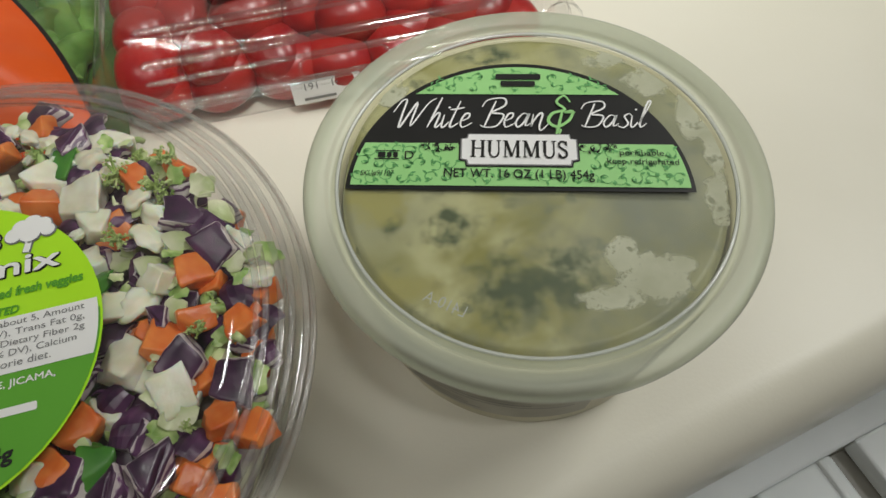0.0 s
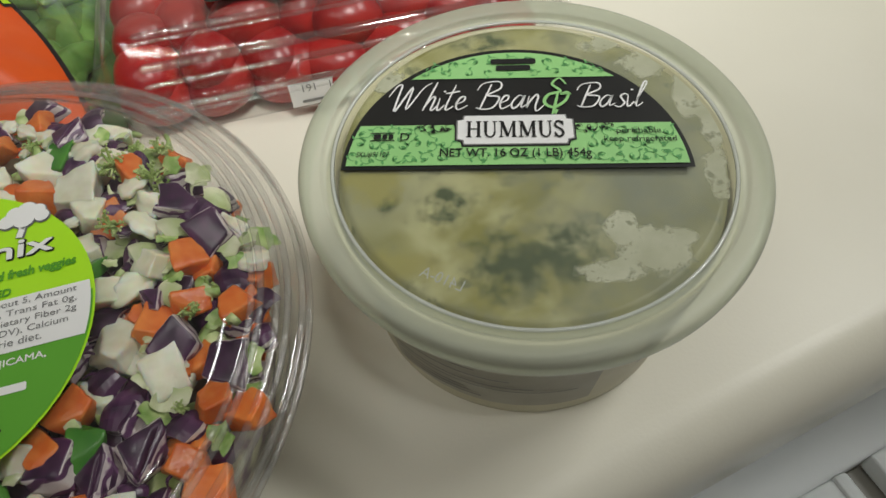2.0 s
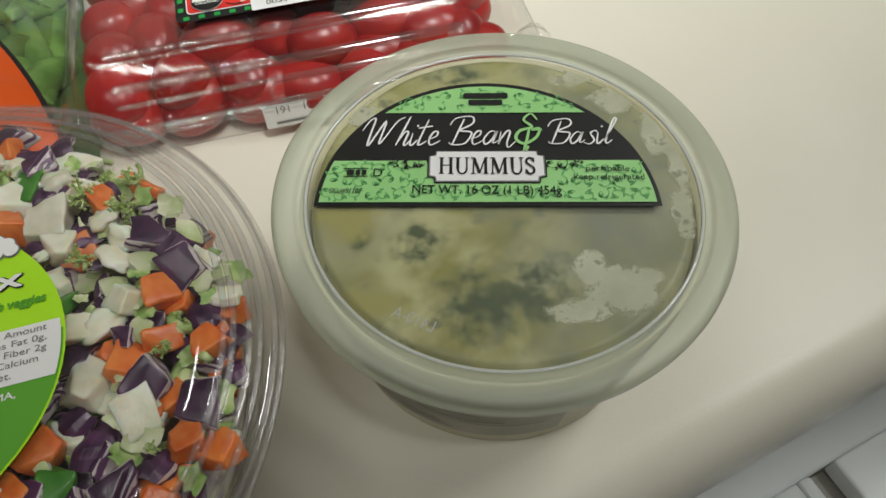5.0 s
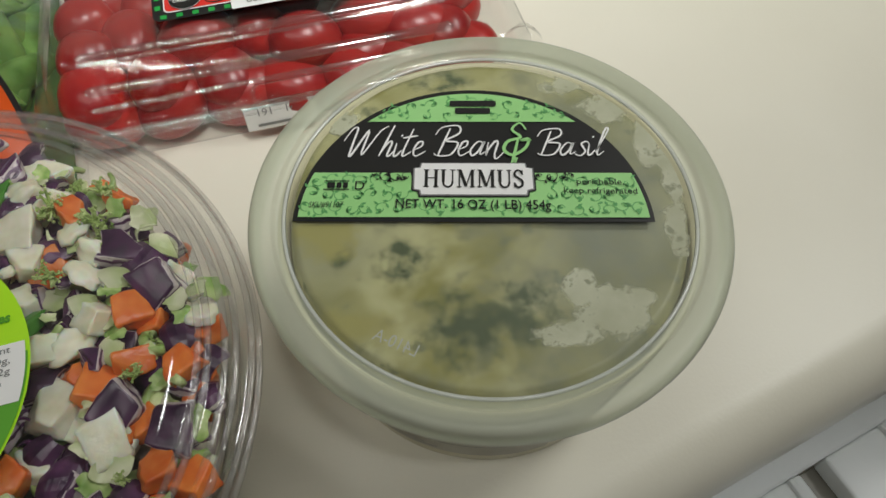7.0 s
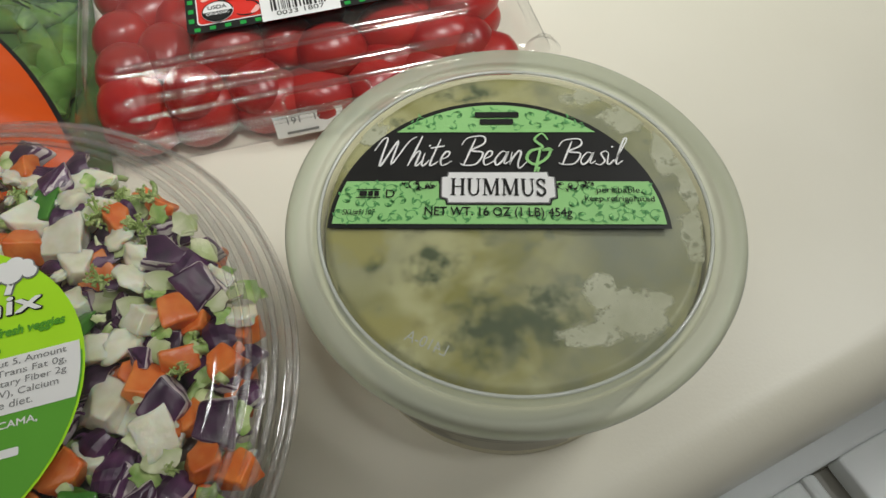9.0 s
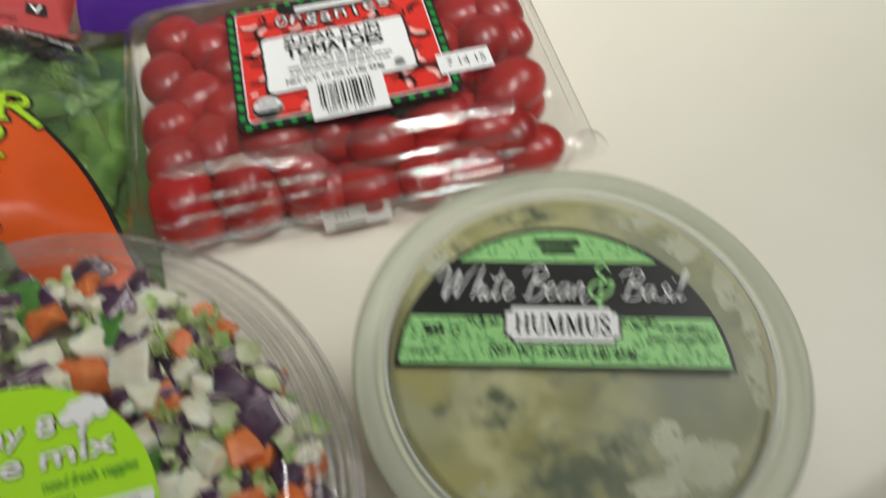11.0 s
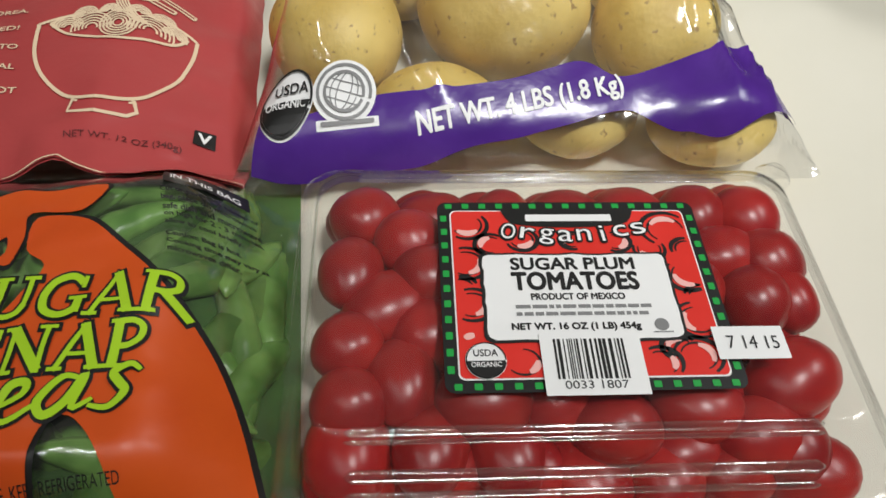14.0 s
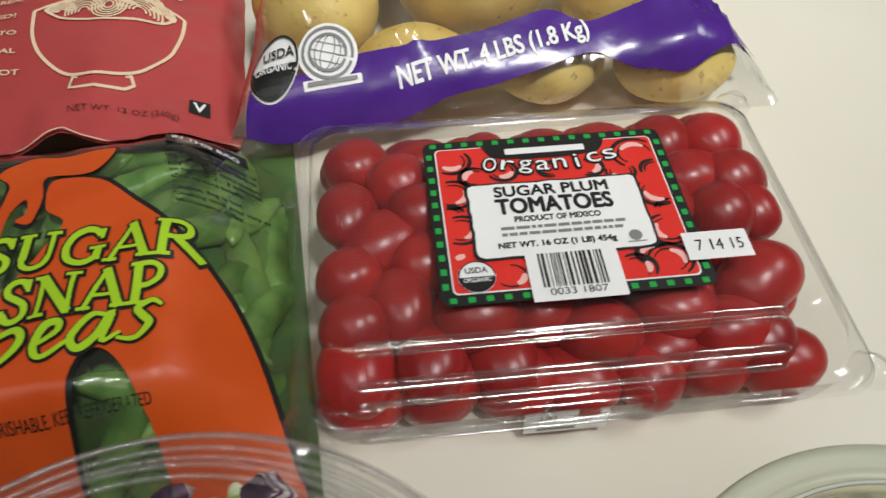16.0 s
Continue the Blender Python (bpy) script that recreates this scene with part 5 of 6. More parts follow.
while u < 0.0095:
    w = rng.choice((0.0003, 0.0003, 0.0006, 0.0009))
    bars.append(flat([(u, -0.0310), (u + w, -0.0310), (u + w, -0.0185), (u, -0.0185)], 0.0386))
    u += w + rng.choice((0.0003, 0.0005, 0.0008))
tagged(part("barcode", join(*bars), P_BLACK, tl, "", False), kind="stuff")
part("lettering", words("0033 1807", 0.0175, 0.0024, -0.0008, -0.0327, 0.0386), P_BLACK, tl, "", False)
seal = part("round_seal", flat(arc(-0.0305, -0.0245, 0.0058, 0, 354, 36), 0.0378), P_WHITE, tl, "round certification seal", False)
part("seal_drawing", join(flat(arc(-0.0305, -0.0245, 0.0054, 182, 358, 24), 0.0380), strip(arc(-0.0305, -0.0245, 0.0055, 0, 352, 40), 0.0004, 0.0380), words("USDA", 0.0068, 0.0021, -0.0305, -0.0222, 0.0380, 0, 0, 0.02)), P_BLACK, tl, "", False)
part("lettering", words("ORGANIC", 0.0084, 0.0015, -0.0305, -0.0259, 0.0382, 0, 0, 0.02), P_WHITE, tl, "", False)
ds = part("date_sticker", flat(rounded(0.0352, 0.0560, -0.0258, -0.0152, 0.0003, 3), 0.0388), P_WHITE, clam, "white date sticker", False)
part("lettering", words("7 14 15", 0.0150, 0.0042, 0.0462, -0.0205, 0.0390, -1), P_BLACK, ds, "", False)
fs = part("front_sticker", place(flat(rounded(-0.0200, 0.0060, -0.0050, 0.0050, 0.0003, 3), 0), pose(0, -0.0615, 0.0105, 80, 0, 0)), P_WHITE, clam, "white packing sticker", False)
part("lettering", place(join(words("191   141", 0.0150, 0.0030, -0.0075, 0.0025, 0.0003), flat(rounded(-0.0160, -0.0040, -0.0035, -0.0024, 0.0002, 3), 0.0003)), pose(0, -0.0615, 0.0105, 80, 0, 0)), P_GREY, fs, "", False)


# ---- bag of sugar snap peas ----
PEA = pose(-0.215, 0.085, 0, 0, 0, 20.0)
pea_inv = PEA.inverted()


def pea_z(u, v):
    e = smooth01((0.062 - u) / 0.045) * smooth01((u + 0.135) / 0.05) * smooth01((v + 0.070) / 0.035) * smooth01((0.097 - v) / 0.05)
    return 0.004 + 0.0385 * e + (0.0016 * nz(u, v, 2, 45) + 0.0007 * nz(u, v, 4, 120)) * min(1, 4 * e)


def sheet(u0, u1, v0, v1, nu, nv, height, inset=None):
    bm = bmesh.new()
    g = []
    for j in range(nv + 1):
        row = []
        for i in range(nu + 1):
            u, v = u0 + (u1 - u0) * i / nu, v0 + (v1 - v0) * j / nv
            if inset:
                u, v = inset(u, v)
            row.append(bm.verts.new((u, v, height(u, v))))
        g.append(row)
    for j in range(nv):
        for i in range(nu):
            bm.faces.new((g[j][i], g[j][i + 1], g[j + 1][i + 1], g[j + 1][i]))
    return bm


peas = thing("pea_bag", PEA, "clear printed bag of green sugar snap peas", "bag")
part("film", sheet(-0.135, 0.062, -0.070, 0.097, 64, 56, lambda u, v: pea_z(u, v), lambda u, v: (u + 0.002 * nz(u, v, 1, 40), v + 0.002 * nz(u, v, 8, 40))), M_PEA_FILM, peas, "glossy clear film", shadow=False)
# sheet below the pods, coloured dark to paint the shaded gaps
part("pea_filling", sheet(-0.130, 0.057, -0.066, 0.092, 40, 36, lambda u, v: max(0.002, pea_z(u, v) - 0.0170)), M_POD_SHADE, peas, "dark green sheet for the lower pods and the shade between them")


def pod(length, seed):
    """A flat pod with bulges over the peas, pointed at both ends and slightly bent."""
    bm = bmesh.new()
    n, k = 18, 12
    rows = []
    for i in range(n + 1):
        t = i / n
        w = 0.0064 * math.sin(math.pi * min(1, max(0.0, t * 1.02 + 0.0))) ** 0.55 + 0.0004
        h = (0.0038 + 0.0012 * math.sin(t * 6 * math.pi) ** 2) * math.sin(math.pi * t) ** 0.6 + 0.0003
        bend = 0.006 * math.sin(math.pi * t + seed) + 0.002 * math.sin(seed)
        rows.append([bm.verts.new(((t - 0.5) * length, bend + w * math.cos(2 * math.pi * j / k), h * math.sin(2 * math.pi * j / k))) for j in range(k)])
    for a, b in zip(rows, rows[1:]):
        for j in range(k):
            bm.faces.new((a[j], b[j], b[(j + 1) % k], a[(j + 1) % k]))
    bm.faces.new(rows[0])
    bm.faces.new(list(reversed(rows[-1])))
    return bm


PODS = [data(pod(0.058 + 0.005 * k, k), "pea_pod", M_POD) for k in range(5)]
rng = random.Random(17)
heaped = []
for k in range(150):
    u, v = rng.uniform(-0.115, 0.050), rng.uniform(-0.055, 0.080)
    if k < 46:
        u, v = rng.uniform(0.020, 0.054), rng.uniform(-0.050, 0.075)
    a = rng.gauss(75, 22) if u > 0.025 else rng.uniform(-30, 60)
    near = sum(math.hypot(u - p[0], v - p[1]) < 0.014 for p in heaped)
    if near > 2:
        continue
    me = rng.choice(PODS)
    du = (pea_z(u + 0.015, v) - pea_z(u - 0.015, v)) / 0.030
    dv = (pea_z(u, v + 0.015) - pea_z(u, v - 0.015)) / 0.030
    normal = Vector((-du, -dv, 1)).normalized()
    q = normal.to_track_quat("Z", "Y").to_matrix().to_4x4()
    m = Matrix.Translation((u, v, pea_z(u, v))) @ q @ pose(0, 0, 0, rng.uniform(-12, 12), 0, a - 90)
    pts = [m @ w.co for w in me.vertices]
    if max(p.x for p in pts) > 0.060 or min(p.x for p in pts) < -0.130 or max(p.y for p in pts) > 0.092 or min(p.y for p in pts) < -0.066:
        continue
    sink = max(p.z - pea_z(p.x, p.y) for p in pts) + 0.0008 + 0.0058 * near + rng.uniform(0, 0.0045)
    heaped.append((u, v))
    ob = part("pea_pod", me, None, peas)
    ob.matrix_basis = Matrix.Translation((0, 0, -sink)) @ m
    loose(ob, peas, "plump green sugar snap pea pod in a clear bag", "pea pod", "pea pods in the bag")


def bag_print(name, bm, mt, lift, text=""):
    return part(name, drape(bm, pea_z, lift), mt, peas, text, mt is P_ORANGE)


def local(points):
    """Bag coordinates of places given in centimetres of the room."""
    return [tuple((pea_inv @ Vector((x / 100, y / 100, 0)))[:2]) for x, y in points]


def grown(points, d):
    cx, cy = sum(p[0] for p in points) / len(points), sum(p[1] for p in points) / len(points)
    out = []
    for x, y in points:
        r = math.hypot(x - cx, y - cy) or 1
        out.append((cx + (x - cx) * (1 + d / r), cy + (y - cy) * (1 + d / r)))
    return out


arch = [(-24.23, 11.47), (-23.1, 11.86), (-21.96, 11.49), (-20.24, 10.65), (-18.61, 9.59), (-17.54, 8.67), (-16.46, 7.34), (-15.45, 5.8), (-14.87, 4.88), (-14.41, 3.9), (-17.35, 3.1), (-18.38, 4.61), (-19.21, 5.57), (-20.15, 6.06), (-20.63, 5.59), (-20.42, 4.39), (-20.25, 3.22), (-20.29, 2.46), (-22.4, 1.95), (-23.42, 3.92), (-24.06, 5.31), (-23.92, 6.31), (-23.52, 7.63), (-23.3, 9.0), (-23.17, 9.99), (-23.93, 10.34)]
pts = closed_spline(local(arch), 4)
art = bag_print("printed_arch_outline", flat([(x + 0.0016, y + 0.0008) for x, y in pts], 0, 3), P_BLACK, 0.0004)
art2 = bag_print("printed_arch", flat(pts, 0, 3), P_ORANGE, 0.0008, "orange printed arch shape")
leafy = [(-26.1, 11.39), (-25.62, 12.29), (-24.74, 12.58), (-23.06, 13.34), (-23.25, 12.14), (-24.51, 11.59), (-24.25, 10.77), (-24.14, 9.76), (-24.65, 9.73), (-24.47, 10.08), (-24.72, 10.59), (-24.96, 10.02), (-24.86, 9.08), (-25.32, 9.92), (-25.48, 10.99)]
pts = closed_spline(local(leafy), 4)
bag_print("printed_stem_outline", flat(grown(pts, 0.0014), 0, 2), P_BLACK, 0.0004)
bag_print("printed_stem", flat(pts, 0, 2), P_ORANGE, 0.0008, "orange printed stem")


def bag_words(body, w, h, x, y, rz, shear, bold, main):
    q = pea_inv @ Vector((x / 100, y / 100, 0))
    for b, mt, lift in (((bold + 0.13, P_BLACK, 0.0012), (bold, P_YELLOW, 0.0016)) if main else ((bold, P_BLACK, 0.0012),)):
        bag_print("lettering", roman(body, w, h, q.x, q.y, 0, rz - 20, b, 0.08) if main else words(body, w, h, q.x, q.y, 0, rz - 20, shear, b, 1.0, "CENTER", 2), mt, lift, "yellow-green lettering" if b == bold and main else "")


bag_words("SUGAR", 0.0625, 0.0135, -21.90, 9.25, 19, 0.15, 0.028, True)
bag_words("SNAP", 0.0450, 0.0140, -21.35, 7.65, 21, 0.15, 0.028, True)
for pen, grow, mt, lift in ((0.20, 0.0, P_BLACK, 0.0012), (0.115, 0.0, P_YELLOW, 0.0018)):
    bag_print("lettering", place(script("peas", 0.0205, 0.0480, 0, 0, 0, 0, 0.25, pen), pose(-0.0285, -0.0305, 0, 0, 0, 6)), mt, lift, "yellow-green brush lettering" if mt is P_YELLOW else "")
bag_words("PERISHABLE, KEEP REFRIGERATED", 0.0420, 0.0030, -20.3, 4.25, 22, 0.1, 0.0, False)
for k, (line, w) in enumerate((("Cut or perforate corner of", 0.026), ("bag, place on microwave", 0.025), ("safe dish and microwave", 0.026), ("on high for 2 - 3 minutes,", 0.026), ("allow to cool briefly.", 0.020), ("Caution: Bag is hot.", 0.019), ("Cooking time may vary as", 0.026), ("microwaves differ.", 0.018))):
    bag_print("lettering", words(line, w, 0.0021, 0.0185 + 0.0006 * k, 0.0462 - 0.0029 * k - (0.0015 if k > 4 else 0), 0, 9, 0, 0.04, 1, "LEFT"), P_BLACK, 0.0014)
bag_print("heading_bar", place(flat(rounded(0.0, 0.0235, 0.0, 0.0075, 0.0004, 3), 0, 1), pose(0.0185, 0.0505, 0, 0, 0, 9)), P_BLACK, 0.0012)
bag_print("lettering", words("IN THIS BAG", 0.0185, 0.0024, 0.0298, 0.0542, 0, 9, 0, 0.03), P_WHITE, 0.0018)


# ---- bag of noodles ----
NOO = pose(-0.300, 0.235, 0, 0, 0, 19.0)


def noodle_z(u, v):
    own = 0.018 + 0.021 * smooth01((0.070 - u) / 0.055) * smooth01((u + 0.16) / 0.05) * smooth01((0.15 - v) / 0.05)
    own -= 0.006 * smooth01((-0.060 - v) / 0.05)
    own *= 0.25 + 0.75 * smooth01((0.070 - u) / 0.009)
    w = NOO @ Vector((u, v, 0))
    q = pea_inv @ w
    under = pea_z(q.x, q.y) if -0.14 < q.x < 0.07 and -0.08 < q.y < 0.10 else 0.0
    own += 0.0020 * nz(u, v, 6, 32) + 0.0012 * nz(u * 2.5, v, 9, 30) * smooth01((-0.03 - v) / 0.04)
    own += 0.0018 * nz(u, v, 12, 75) * smooth01((u - 0.01) / 0.04) + 0.0018 * nz(u, v, 13, 80) * smooth01((-0.05 - v) / 0.04) + 0.0012 * abs(nz(u + v, v - u, 15, 26))
    return max(own, under + 0.0016 + 0.0008 * nz(u, v, 3, 60))


def noodle_edge(u, v):
    k = smooth01((-0.076 - v) / 0.03)
    rim = float(np.interp(u, (-0.16, -0.06, -0.0225, 0.009, 0.041, 0.066), (-0.128, -0.121, -0.1150, -0.0975, -0.1100, -0.0990)))
    return u + 0.0008 * nz(u, v, 2, 70), v + k * (rim + 0.106 + 0.0012 * math.sin(u * 230))


noodles = thing("noodle_bag", NOO, "dark red foil bag of noodles with a cream bowl drawing", "bag")
top = sheet(-0.160, 0.068, -0.106, 0.150, 80, 90, noodle_z, noodle_edge)
part("front_foil", top, M_BAG_RED, noodles, "matt dark red foil")
part("back_foil", sheet(-0.160, 0.068, -0.106, 0.150, 60, 66, lambda u, v: noodle_z(u, v) - 0.0012 - 0.008 * smooth01((0.068 - u) / 0.03) * smooth01((v + 0.06) / 0.04), noodle_edge), M_BAG_RED, noodles, "matt dark red foil")


line = [noodle_edge(-0.160 + 0.228 * k / 120, -0.106) for k in range(121)]
part("cut_edge", drape(strip([(u, v + 0.0003) for u, v in line], 0.0005), noodle_z, 0.0006), P_CREAM, noodles, "pale cut edge of the foil", False)


def foil_print(name, bm, mt, text=""):
    return part(name, drape(bm, noodle_z, 0.0007), mt, noodles, text, False)


# bowl: about 65 mm wide, its rim level with the bag's width
BX, BY = 0.0190, -0.0345
def at_bowl(pts):
    return [(BX + 0.81 * x, BY + (1.14 if y > -0.003 else 1.20) * y + 0.05 * x) for x, y in pts]


bits = [strip(at_bowl(spline([(-0.034, 0.004), (-0.0325, -0.008), (-0.027, -0.019), (-0.017, -0.0275), (-0.006, -0.031), (0.008, -0.031), (0.019, -0.0265), (0.028, -0.018), (0.033, -0.007), (0.0345, 0.005)], 5)), 0.0014)]
bits.append(strip(at_bowl(spline([(-0.034, 0.004), (-0.026, 0.008), (-0.016, 0.0115)], 4)), 0.0012))
bits.append(strip(at_bowl(spline([(0.0345, 0.005), (0.028, 0.0085), (0.019, 0.0115)], 4)), 0.0012))
bits.append(strip(at_bowl(spline([(-0.0295, 0.0045), (-0.020, -0.0005), (-0.004, -0.003), (0.010, -0.003), (0.024, 0.0005), (0.0305, 0.005)], 5)), 0.0013))
bits.append(strip(at_bowl(spline([(-0.0295, 0.0045), (-0.024, 0.0085), (-0.018, 0.0105)], 4)), 0.0010))
bits.append(strip(at_bowl([(-0.010, -0.0305), (-0.0115, -0.0355), (0.000, -0.0365), (0.012, -0.0360), (0.0155, -0.0340), (0.0140, -0.0300)]), 0.0013))
bits.append(strip(at_bowl([(-0.0105, -0.0312), (0.014, -0.0308)]), 0.0010))
for cx, cy, r, a0, a1 in ((-0.0215, 0.0035, 0.0065, 0, 190), (-0.0110, 0.0030, 0.0090, -10, 200), (0.0010, 0.0045, 0.0085, -30, 330), (0.0150, 0.0030, 0.0095, -15, 195), (0.0245, 0.0045, 0.0055, -20, 170), (-0.0150, 0.0095, 0.0055, 10, 200), (-0.0040, 0.0105, 0.0050, 0, 180), (0.0085, 0.0110, 0.0055, 0, 180), (0.0190, 0.0095, 0.0055, -10, 170)):
    for q in (1.0, 0.82, 0.64, 0.46, 0.28):
        bits.append(strip(at_bowl(arc(cx, cy, r * q, a0, a1, 20, r * q * 0.82)), 0.00075))
for k in range(5):
    d = 0.0013 * k
    bits.append(strip(at_bowl(spline([(-0.004 + d, 0.024 - d * 0.3), (-0.002 + d, 0.016), (0.003 + d, 0.010), (0.010 + d, 0.0055)], 5)), 0.0007))
    bits.append(strip(at_bowl(arc(0.006, 0.0245, 0.010 - d, 20, 340, 24, 0.0055 - d * 0.55)), 0.0007))
for a, b in (((-0.034, 0.034), (0.0235, 0.0185)), ((-0.034, 0.0322), (0.0225, 0.0168)), ((-0.012, 0.0340), (0.0320, 0.0200)), ((-0.012, 0.0325), (0.0310, 0.0185))):
    bits.append(strip(at_bowl([(a[0] + (b[0] - a[0]) * k / 10, a[1] + (b[1] - a[1]) * k / 10) for k in range(11)]), 0.0009))
bits.append(strip(at_bowl([(0.0225, 0.0168), (0.0235, 0.0185)]), 0.0009))
bits.append(strip(at_bowl([(0.0310, 0.0185), (0.0320, 0.0200)]), 0.0009))
foil_print("bowl_drawing", join(*bits), P_CREAM, "cream line drawing of a noodle bowl")
for k, line in enumerate(("KOREAN DIET.", "THANKS TO", "THAT", "NOODLES.", "FROM KOREA.", "PERFECTED!", "HOLD UP WELL TO", "AND ARE IDEAL", "PREFER TO NOT", "EAT.")):
    x = (-0.018, -0.026, -0.0175, -0.026, -0.0145, -0.0153, -0.0133, -0.0118, -0.0094, -0.0243)[k]
    foil_print("lettering", words(line, 0.0028 * len(line), 0.0026, x, 0.0223 - 0.0112 * k, 0, 0, 0, 0.03, 1, "RIGHT"), P_CREAM, "cream lettering")
foil_print("lettering", words("NET WT. 12 OZ (340g)", 0.037, 0.0034, 0.0285, -0.0875, 0, 2, 0), P_DIMRED, "dim lettering")
vv = foil_print("letter_box", flat(rounded(0.0497, 0.0570, -0.0810, -0.0736, 0.0002, 3)), P_BLACK, "small black box with a letter")
part("lettering", drape(words("V", 0.0042, 0.0046, 0.0533, -0.0773, 0, 0, 0, 0.05), noodle_z, 0.0011), P_WHITE, vv, "", False)


# ---- bag of potatoes ----
potatoes = thing("potato_bag", pose(0, 0, 0), "clear plastic bag of yellow potatoes with a purple band", "bag")
LUMPS = ((-0.194, 0.246, 0.0275, 0.031, 0.0265, 20), (-0.129, 0.277, 0.037, 0.031, 0.031, 15), (-0.063, 0.288, 0.0275, 0.0265, 0.026, 40), (-0.146, 0.2230, 0.027, 0.0215, 0.0168, 20), (-0.089, 0.2350, 0.0255, 0.0215, 0.0168, 20),
         (-0.036, 0.2420, 0.027, 0.0215, 0.0185, 15), (-0.185, 0.200, 0.021, 0.018, 0.0150, 30), (-0.185, 0.308, 0.033, 0.030, 0.029, 0), (-0.120, 0.342, 0.034, 0.030, 0.029, 60), (-0.075, 0.335, 0.022, 0.020, 0.020, 0))
for k, (x, y, a, b, c, rz) in enumerate(LUMPS):
    if 3 <= k <= 6:
        a, b, c = 0.97 * a, 0.95 * b, 0.95 * c
    ob = part("potato", data(ellipsoid(a, b, c, 20 + k, 0.06, 4), "potato", M_POTATO), None, potatoes)
    ob.matrix_basis = pose(x, y + (0.004 if k == 5 else 0.002 if 3 <= k <= 6 else 0.0), c + 0.001, 0, 0, rz)
    loose(ob, potatoes, "yellow-skinned potato with brown specks in a clear bag", "potato", "potatoes in the bag")

BL, BR, TR, TL = (np.array(q) for q in ((-0.208, 0.1650), (0.0105, 0.2350), (-0.040, 0.385), (-0.245, 0.385)))
NS, NT = 90, 76


def bag_xy(s, t):
    return (1 - t) * ((1 - s) * BL + s * BR) + t * ((1 - s) * TL + s * TR)


hard = np.zeros((NT + 1, NS + 1))
grid_xy = np.array([[bag_xy(i / NS, j / NT) for i in range(NS + 1)] for j in range(NT + 1)])
for x, y, a, b, c, rz in LUMPS:
    ca, sa = math.cos(radians(rz)), math.sin(radians(rz))
    dx, dy = grid_xy[..., 0] - x, grid_xy[..., 1] - y
    q = 1 - ((ca * dx + sa * dy) / (a + 0.0030)) ** 2 - ((-sa * dx + ca * dy) / (b + 0.0030)) ** 2
    hard = np.maximum(hard, np.where(q > 0, c + (c + 0.0042) * np.sqrt(np.maximum(q, 0)), 0))
FRONT = np.interp(np.linspace(0, 1, NS + 1), (0, 0.1, 0.75, 1.0), (0.022, 0.027, 0.027, 0.003))
hard[2:12, 2:] = np.maximum(hard[2:12, 2:], FRONT[2:])
hard[2:44, 2:7] = np.maximum(hard[2:44, 2:7], 0.028)
zs = np.maximum(hard, 0.003)
for _ in range(700):
    mid = 0.25 * (zs[:-2, 1:-1] + zs[2:, 1:-1] + zs[1:-1, :-2] + zs[1:-1, 2:])
    zs[1:-1, 1:-1] = np.maximum(hard[1:-1, 1:-1], mid)
    zs[0, :], zs[:, 0], zs[:, -1], zs[-1, :] = 0.009, 0.017, 0.011, 0.03
for _ in range(20):
    zs[1:-1, 1:-1] = 0.5 * zs[1:-1, 1:-1] + 0.125 * (zs[:-2, 1:-1] + zs[2:, 1:-1] + zs[1:-1, :-2] + zs[1:-1, 2:])
for j in range(1, NT):
    for i in range(1, NS):
        x, y = grid_xy[j, i]
        zs[j, i] += 0.0012 * nz(x, y, 2, 50) * nz(x, y, 5, 18) * 2 + 0.0011 * max(0.0, 0.35 - abs(nz(x * 0.5 + y, y - 1.4 * x, 4, 42)))


for x0, y0, x1, y1, up in ((-0.188, 0.268, -0.136, 0.205, 0.0045), (-0.160, 0.330, -0.118, 0.262, 0.0040), (-0.098, 0.345, -0.052, 0.262, 0.0040), (-0.040, 0.300, -0.014, 0.245, 0.0045), (-0.052, 0.288, -0.030, 0.236, 0.0035)):
    way = np.array((x1 - x0, y1 - y0))
    long = math.hypot(*way)
    way = way / long
    rel = grid_xy - np.array((x0, y0))
    along, off = rel @ way, rel @ np.array((-way[1], way[0]))
    zs += up * np.exp(-(off / 0.0032) ** 2) * np.clip(along / 0.015, 0, 1) * np.clip((long - along) / 0.015, 0, 1)


def film_z(x, y):
    """Height of the potato bag's film over a place."""
    s, t = 0.5, 0.5
    for _ in range(12):
        p0 = bag_xy(s, t)
        e = np.array((x, y)) - p0
        js = (1 - t) * (BR - BL) + t * (TR - TL)
        jt = (1 - s) * (TL - BL) + s * (TR - BR)
        det = js[0] * jt[1] - js[1] * jt[0]
        s += (e[0] * jt[1] - e[1] * jt[0]) / det
        t += (js[0] * e[1] - js[1] * e[0]) / det
    a, b = min(NS - 1e-6, max(0, s * NS)), min(NT - 1e-6, max(0, t * NT))
    i, j = int(a), int(b)
    a, b = a - i, b - j
    return float((1 - b) * ((1 - a) * zs[j, i] + a * zs[j, i + 1]) + b * ((1 - a) * zs[j + 1, i] + a * zs[j + 1, i + 1]))


bm = bmesh.new()
g = [[bm.verts.new((*grid_xy[j, i], zs[j, i])) for i in range(NS + 1)] for j in range(NT + 1)]
for j in range(NT):
    for i in range(NS):
        bm.faces.new((g[j][i], g[j][i + 1], g[j + 1][i + 1], g[j + 1][i]))
skirt = [bm.verts.new((grid_xy[j, 0][0] + 0.003, grid_xy[j, 0][1], 0.002)) for j in range(NT + 1)]
for j in range(NT):
    bm.faces.new((skirt[j], g[j][0], g[j + 1][0], skirt[j + 1]))
part("film", bm, M_FILM, potatoes, "crinkled glossy clear film", shadow=False)


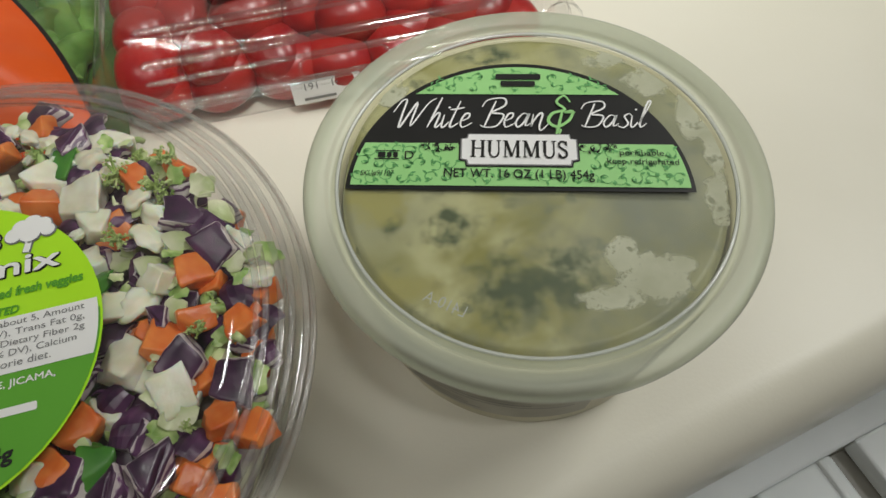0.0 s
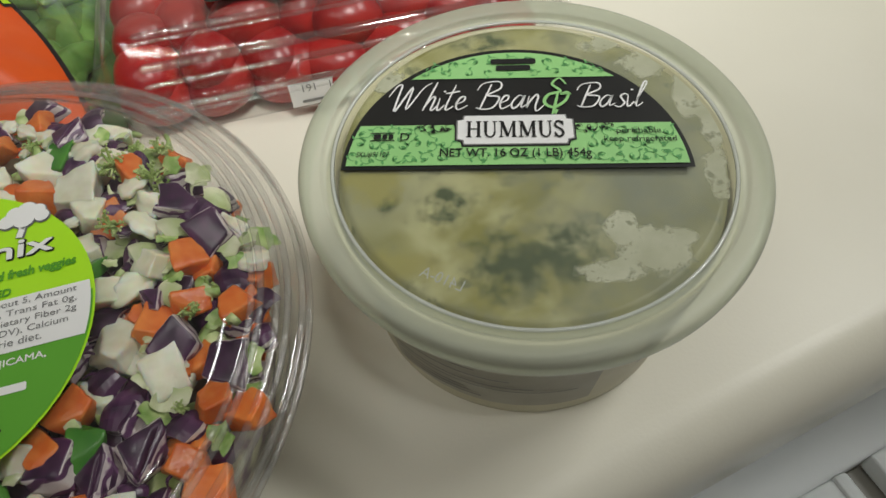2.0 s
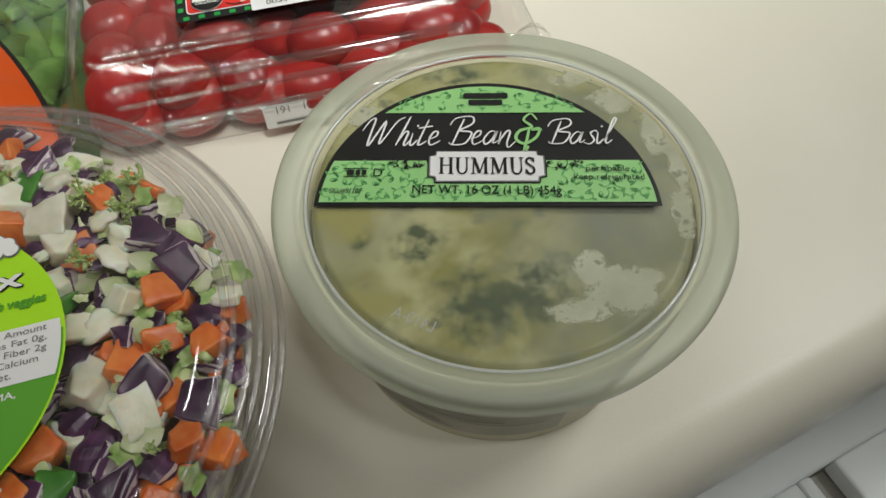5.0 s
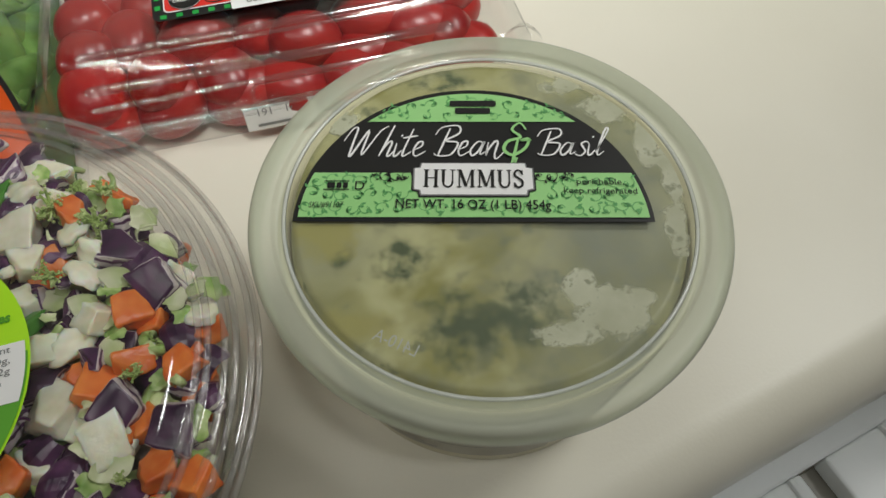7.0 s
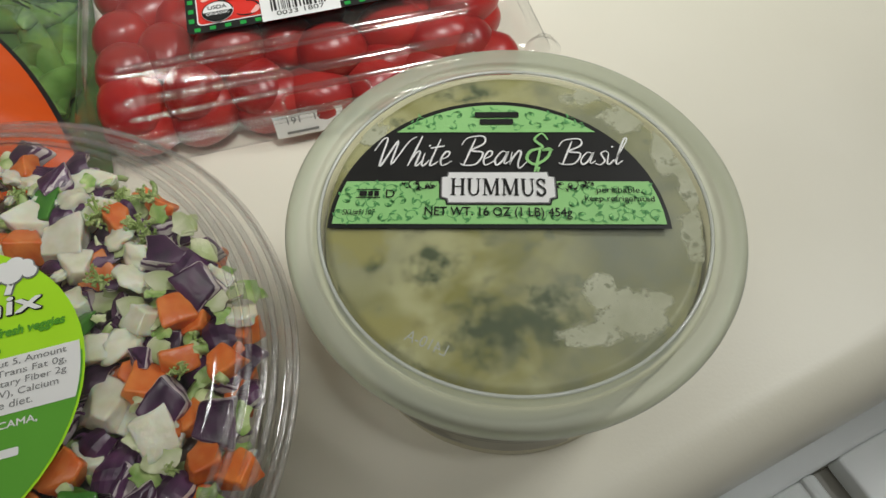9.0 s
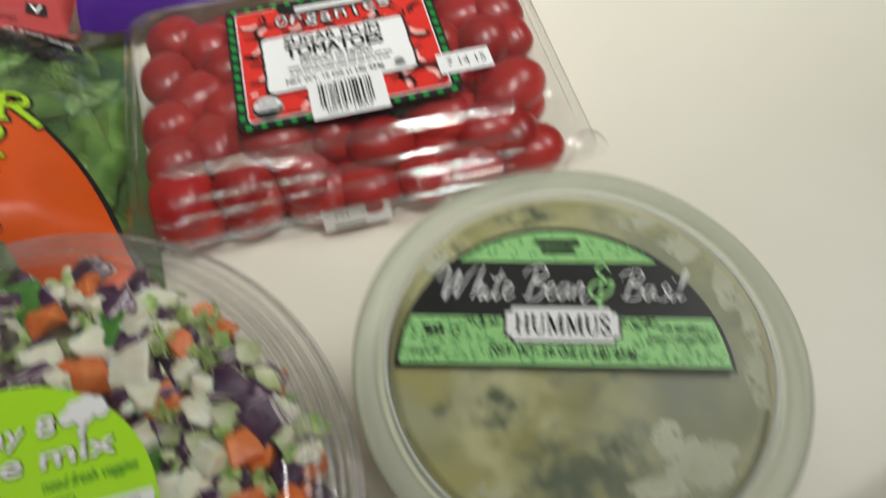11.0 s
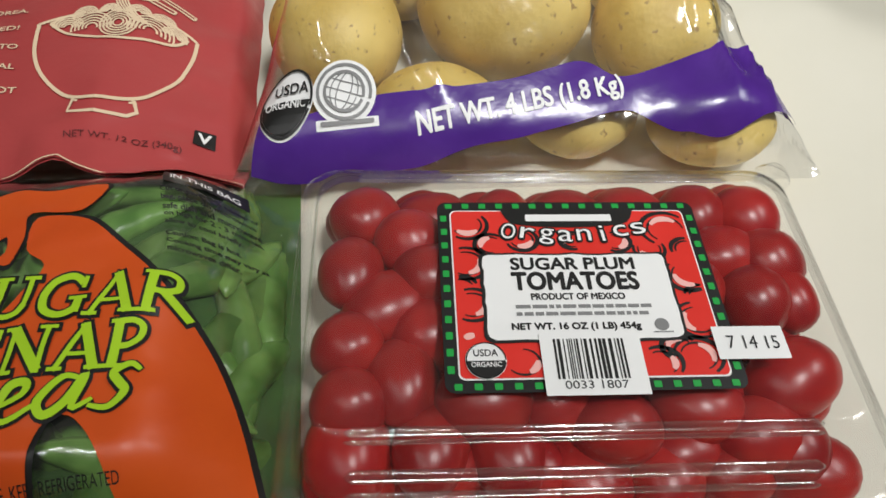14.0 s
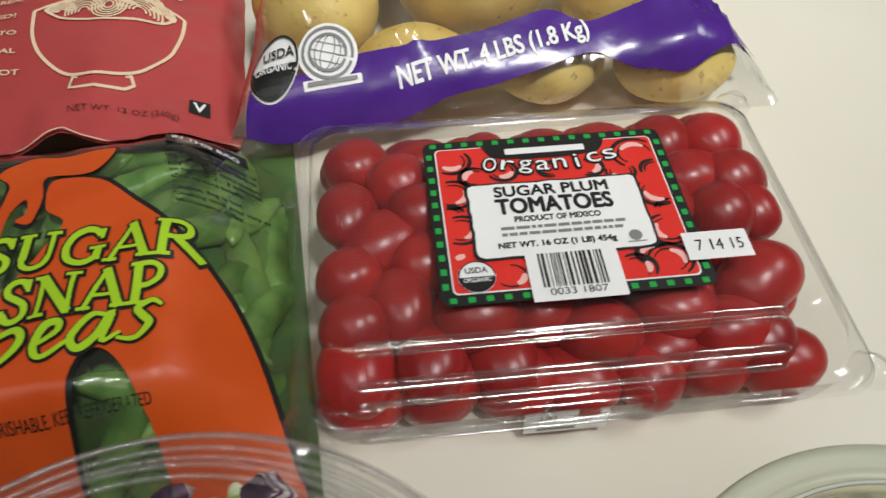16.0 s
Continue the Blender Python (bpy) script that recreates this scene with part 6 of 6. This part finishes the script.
def film_print(name, bm, mt, lift, text="", parent=None):
    return part(name, drape(bm, film_z, lift), mt, parent or potatoes, text, False)


upper = spline([(-0.2045, 0.1880), (-0.1906, 0.1885), (-0.1800, 0.1940), (-0.1753, 0.1967), (-0.1624, 0.2044), (-0.1400, 0.2129), (-0.1179, 0.2223), (-0.1031, 0.2308), (-0.0919, 0.2371), (-0.0767, 0.2356), (-0.0600, 0.2450), (-0.0440, 0.2580), (-0.0270, 0.2730), (-0.0095, 0.2850)], 8)
lower = spline([(-0.2030, 0.1700), (-0.1925, 0.1715), (-0.1800, 0.1755), (-0.1700, 0.1805), (-0.1570, 0.1845), (-0.1420, 0.1900), (-0.1247, 0.1990), (-0.1068, 0.2066), (-0.0889, 0.2155), (-0.0723, 0.2240), (-0.0610, 0.2232), (-0.0480, 0.2235), (-0.0278, 0.2290), (0.0005, 0.2560)], 8)
bm = bmesh.new()
cols = []
for (x0, y0), (x1, y1) in zip(lower, upper):
    cols.append([bm.verts.new((x0 + (x1 - x0) * k / 12, y0 + (y1 - y0) * k / 12, 0)) for k in range(13)])
for a, b in zip(cols, cols[1:]):
    for k in range(12):
        bm.faces.new((a[k], b[k], b[k + 1], a[k + 1]))
band = film_print("printed_band", bm, P_PURPLE, 0.0014, "glossy purple printed band")
band.data.polygons.foreach_set("use_smooth", [True] * len(band.data.polygons))
film_print("lettering", words("NET WT. 4 LBS (1.8 Kg)", 0.0790, 0.0090, -0.1108, 0.2145, 0, 26, 0, 0.028, 1, "CENTER", 1), P_WHITE, 0.0020, "white lettering", band)
seal = film_print("round_seal", flat(arc(-0.1955, 0.1930, 0.0098, 0, 354, 48, 0.0138), 0, 2), P_WHITE, 0.0018, "round certification seal")
sx, sy = -0.1955, 0.1930
film_print("seal_drawing", join(strip(arc(sx, sy, 0.0092, 0, 354, 60, 0.0130), 0.0009, 0), flat(arc(sx, sy, 0.0087, 190, 370, 30, 0.0124), 0, 3), words("USDA", 0.0125, 0.0046, sx + 0.0005, sy + 0.0055, 0, 14, 0, 0.02)), P_BLACK, 0.0028, "", seal)
film_print("lettering", words("ORGANIC", 0.0150, 0.0036, sx + 0.0003, sy - 0.0015, 0, 14, 0, 0.02), P_WHITE, 0.0034, "", seal)
gx, gy = -0.1755, 0.2011
globe = film_print("round_mark", join(flat(arc(gx, gy, 0.0118, 0, 354, 40), 0, 1), place(flat(rounded(-0.0115, 0.0115, -0.0016, 0.0016, 0.0003, 3)), pose(gx + 0.0042, gy - 0.0101, 0, 0, 0, 21))), P_WHITE, 0.0020, "round white and grey mark")
lines = [strip(arc(gx, gy, r, 0, 352, 40), 0.0011) for r in (0.0098, 0.0072)] + [strip(arc(gx, gy, rx, 0, 352, 30, 0.0072), 0.0004) for rx in (0.0025, 0.0050)]
lines += [strip([(gx - 0.0070, gy + d), (gx + 0.0070, gy + d)], 0.0004) for d in (-0.0035, 0, 0.0035)] + [place(flat(rounded(-0.0098, 0.0098, -0.0007, 0.0007, 0.0003, 3)), pose(gx + 0.0042, gy - 0.0101, 0, 0, 0, 21))]
film_print("mark_drawing", join(*lines), P_GREY, 0.0025, "", globe)
corner = film_print("printed_corner", flat([(-0.2262, 0.2760), (-0.2210, 0.2715), (-0.2120, 0.2840), (-0.2140, 0.3000), (-0.2285, 0.3000)], 0, 2), P_PURPLE, 0.0030, "dark purple printed corner")
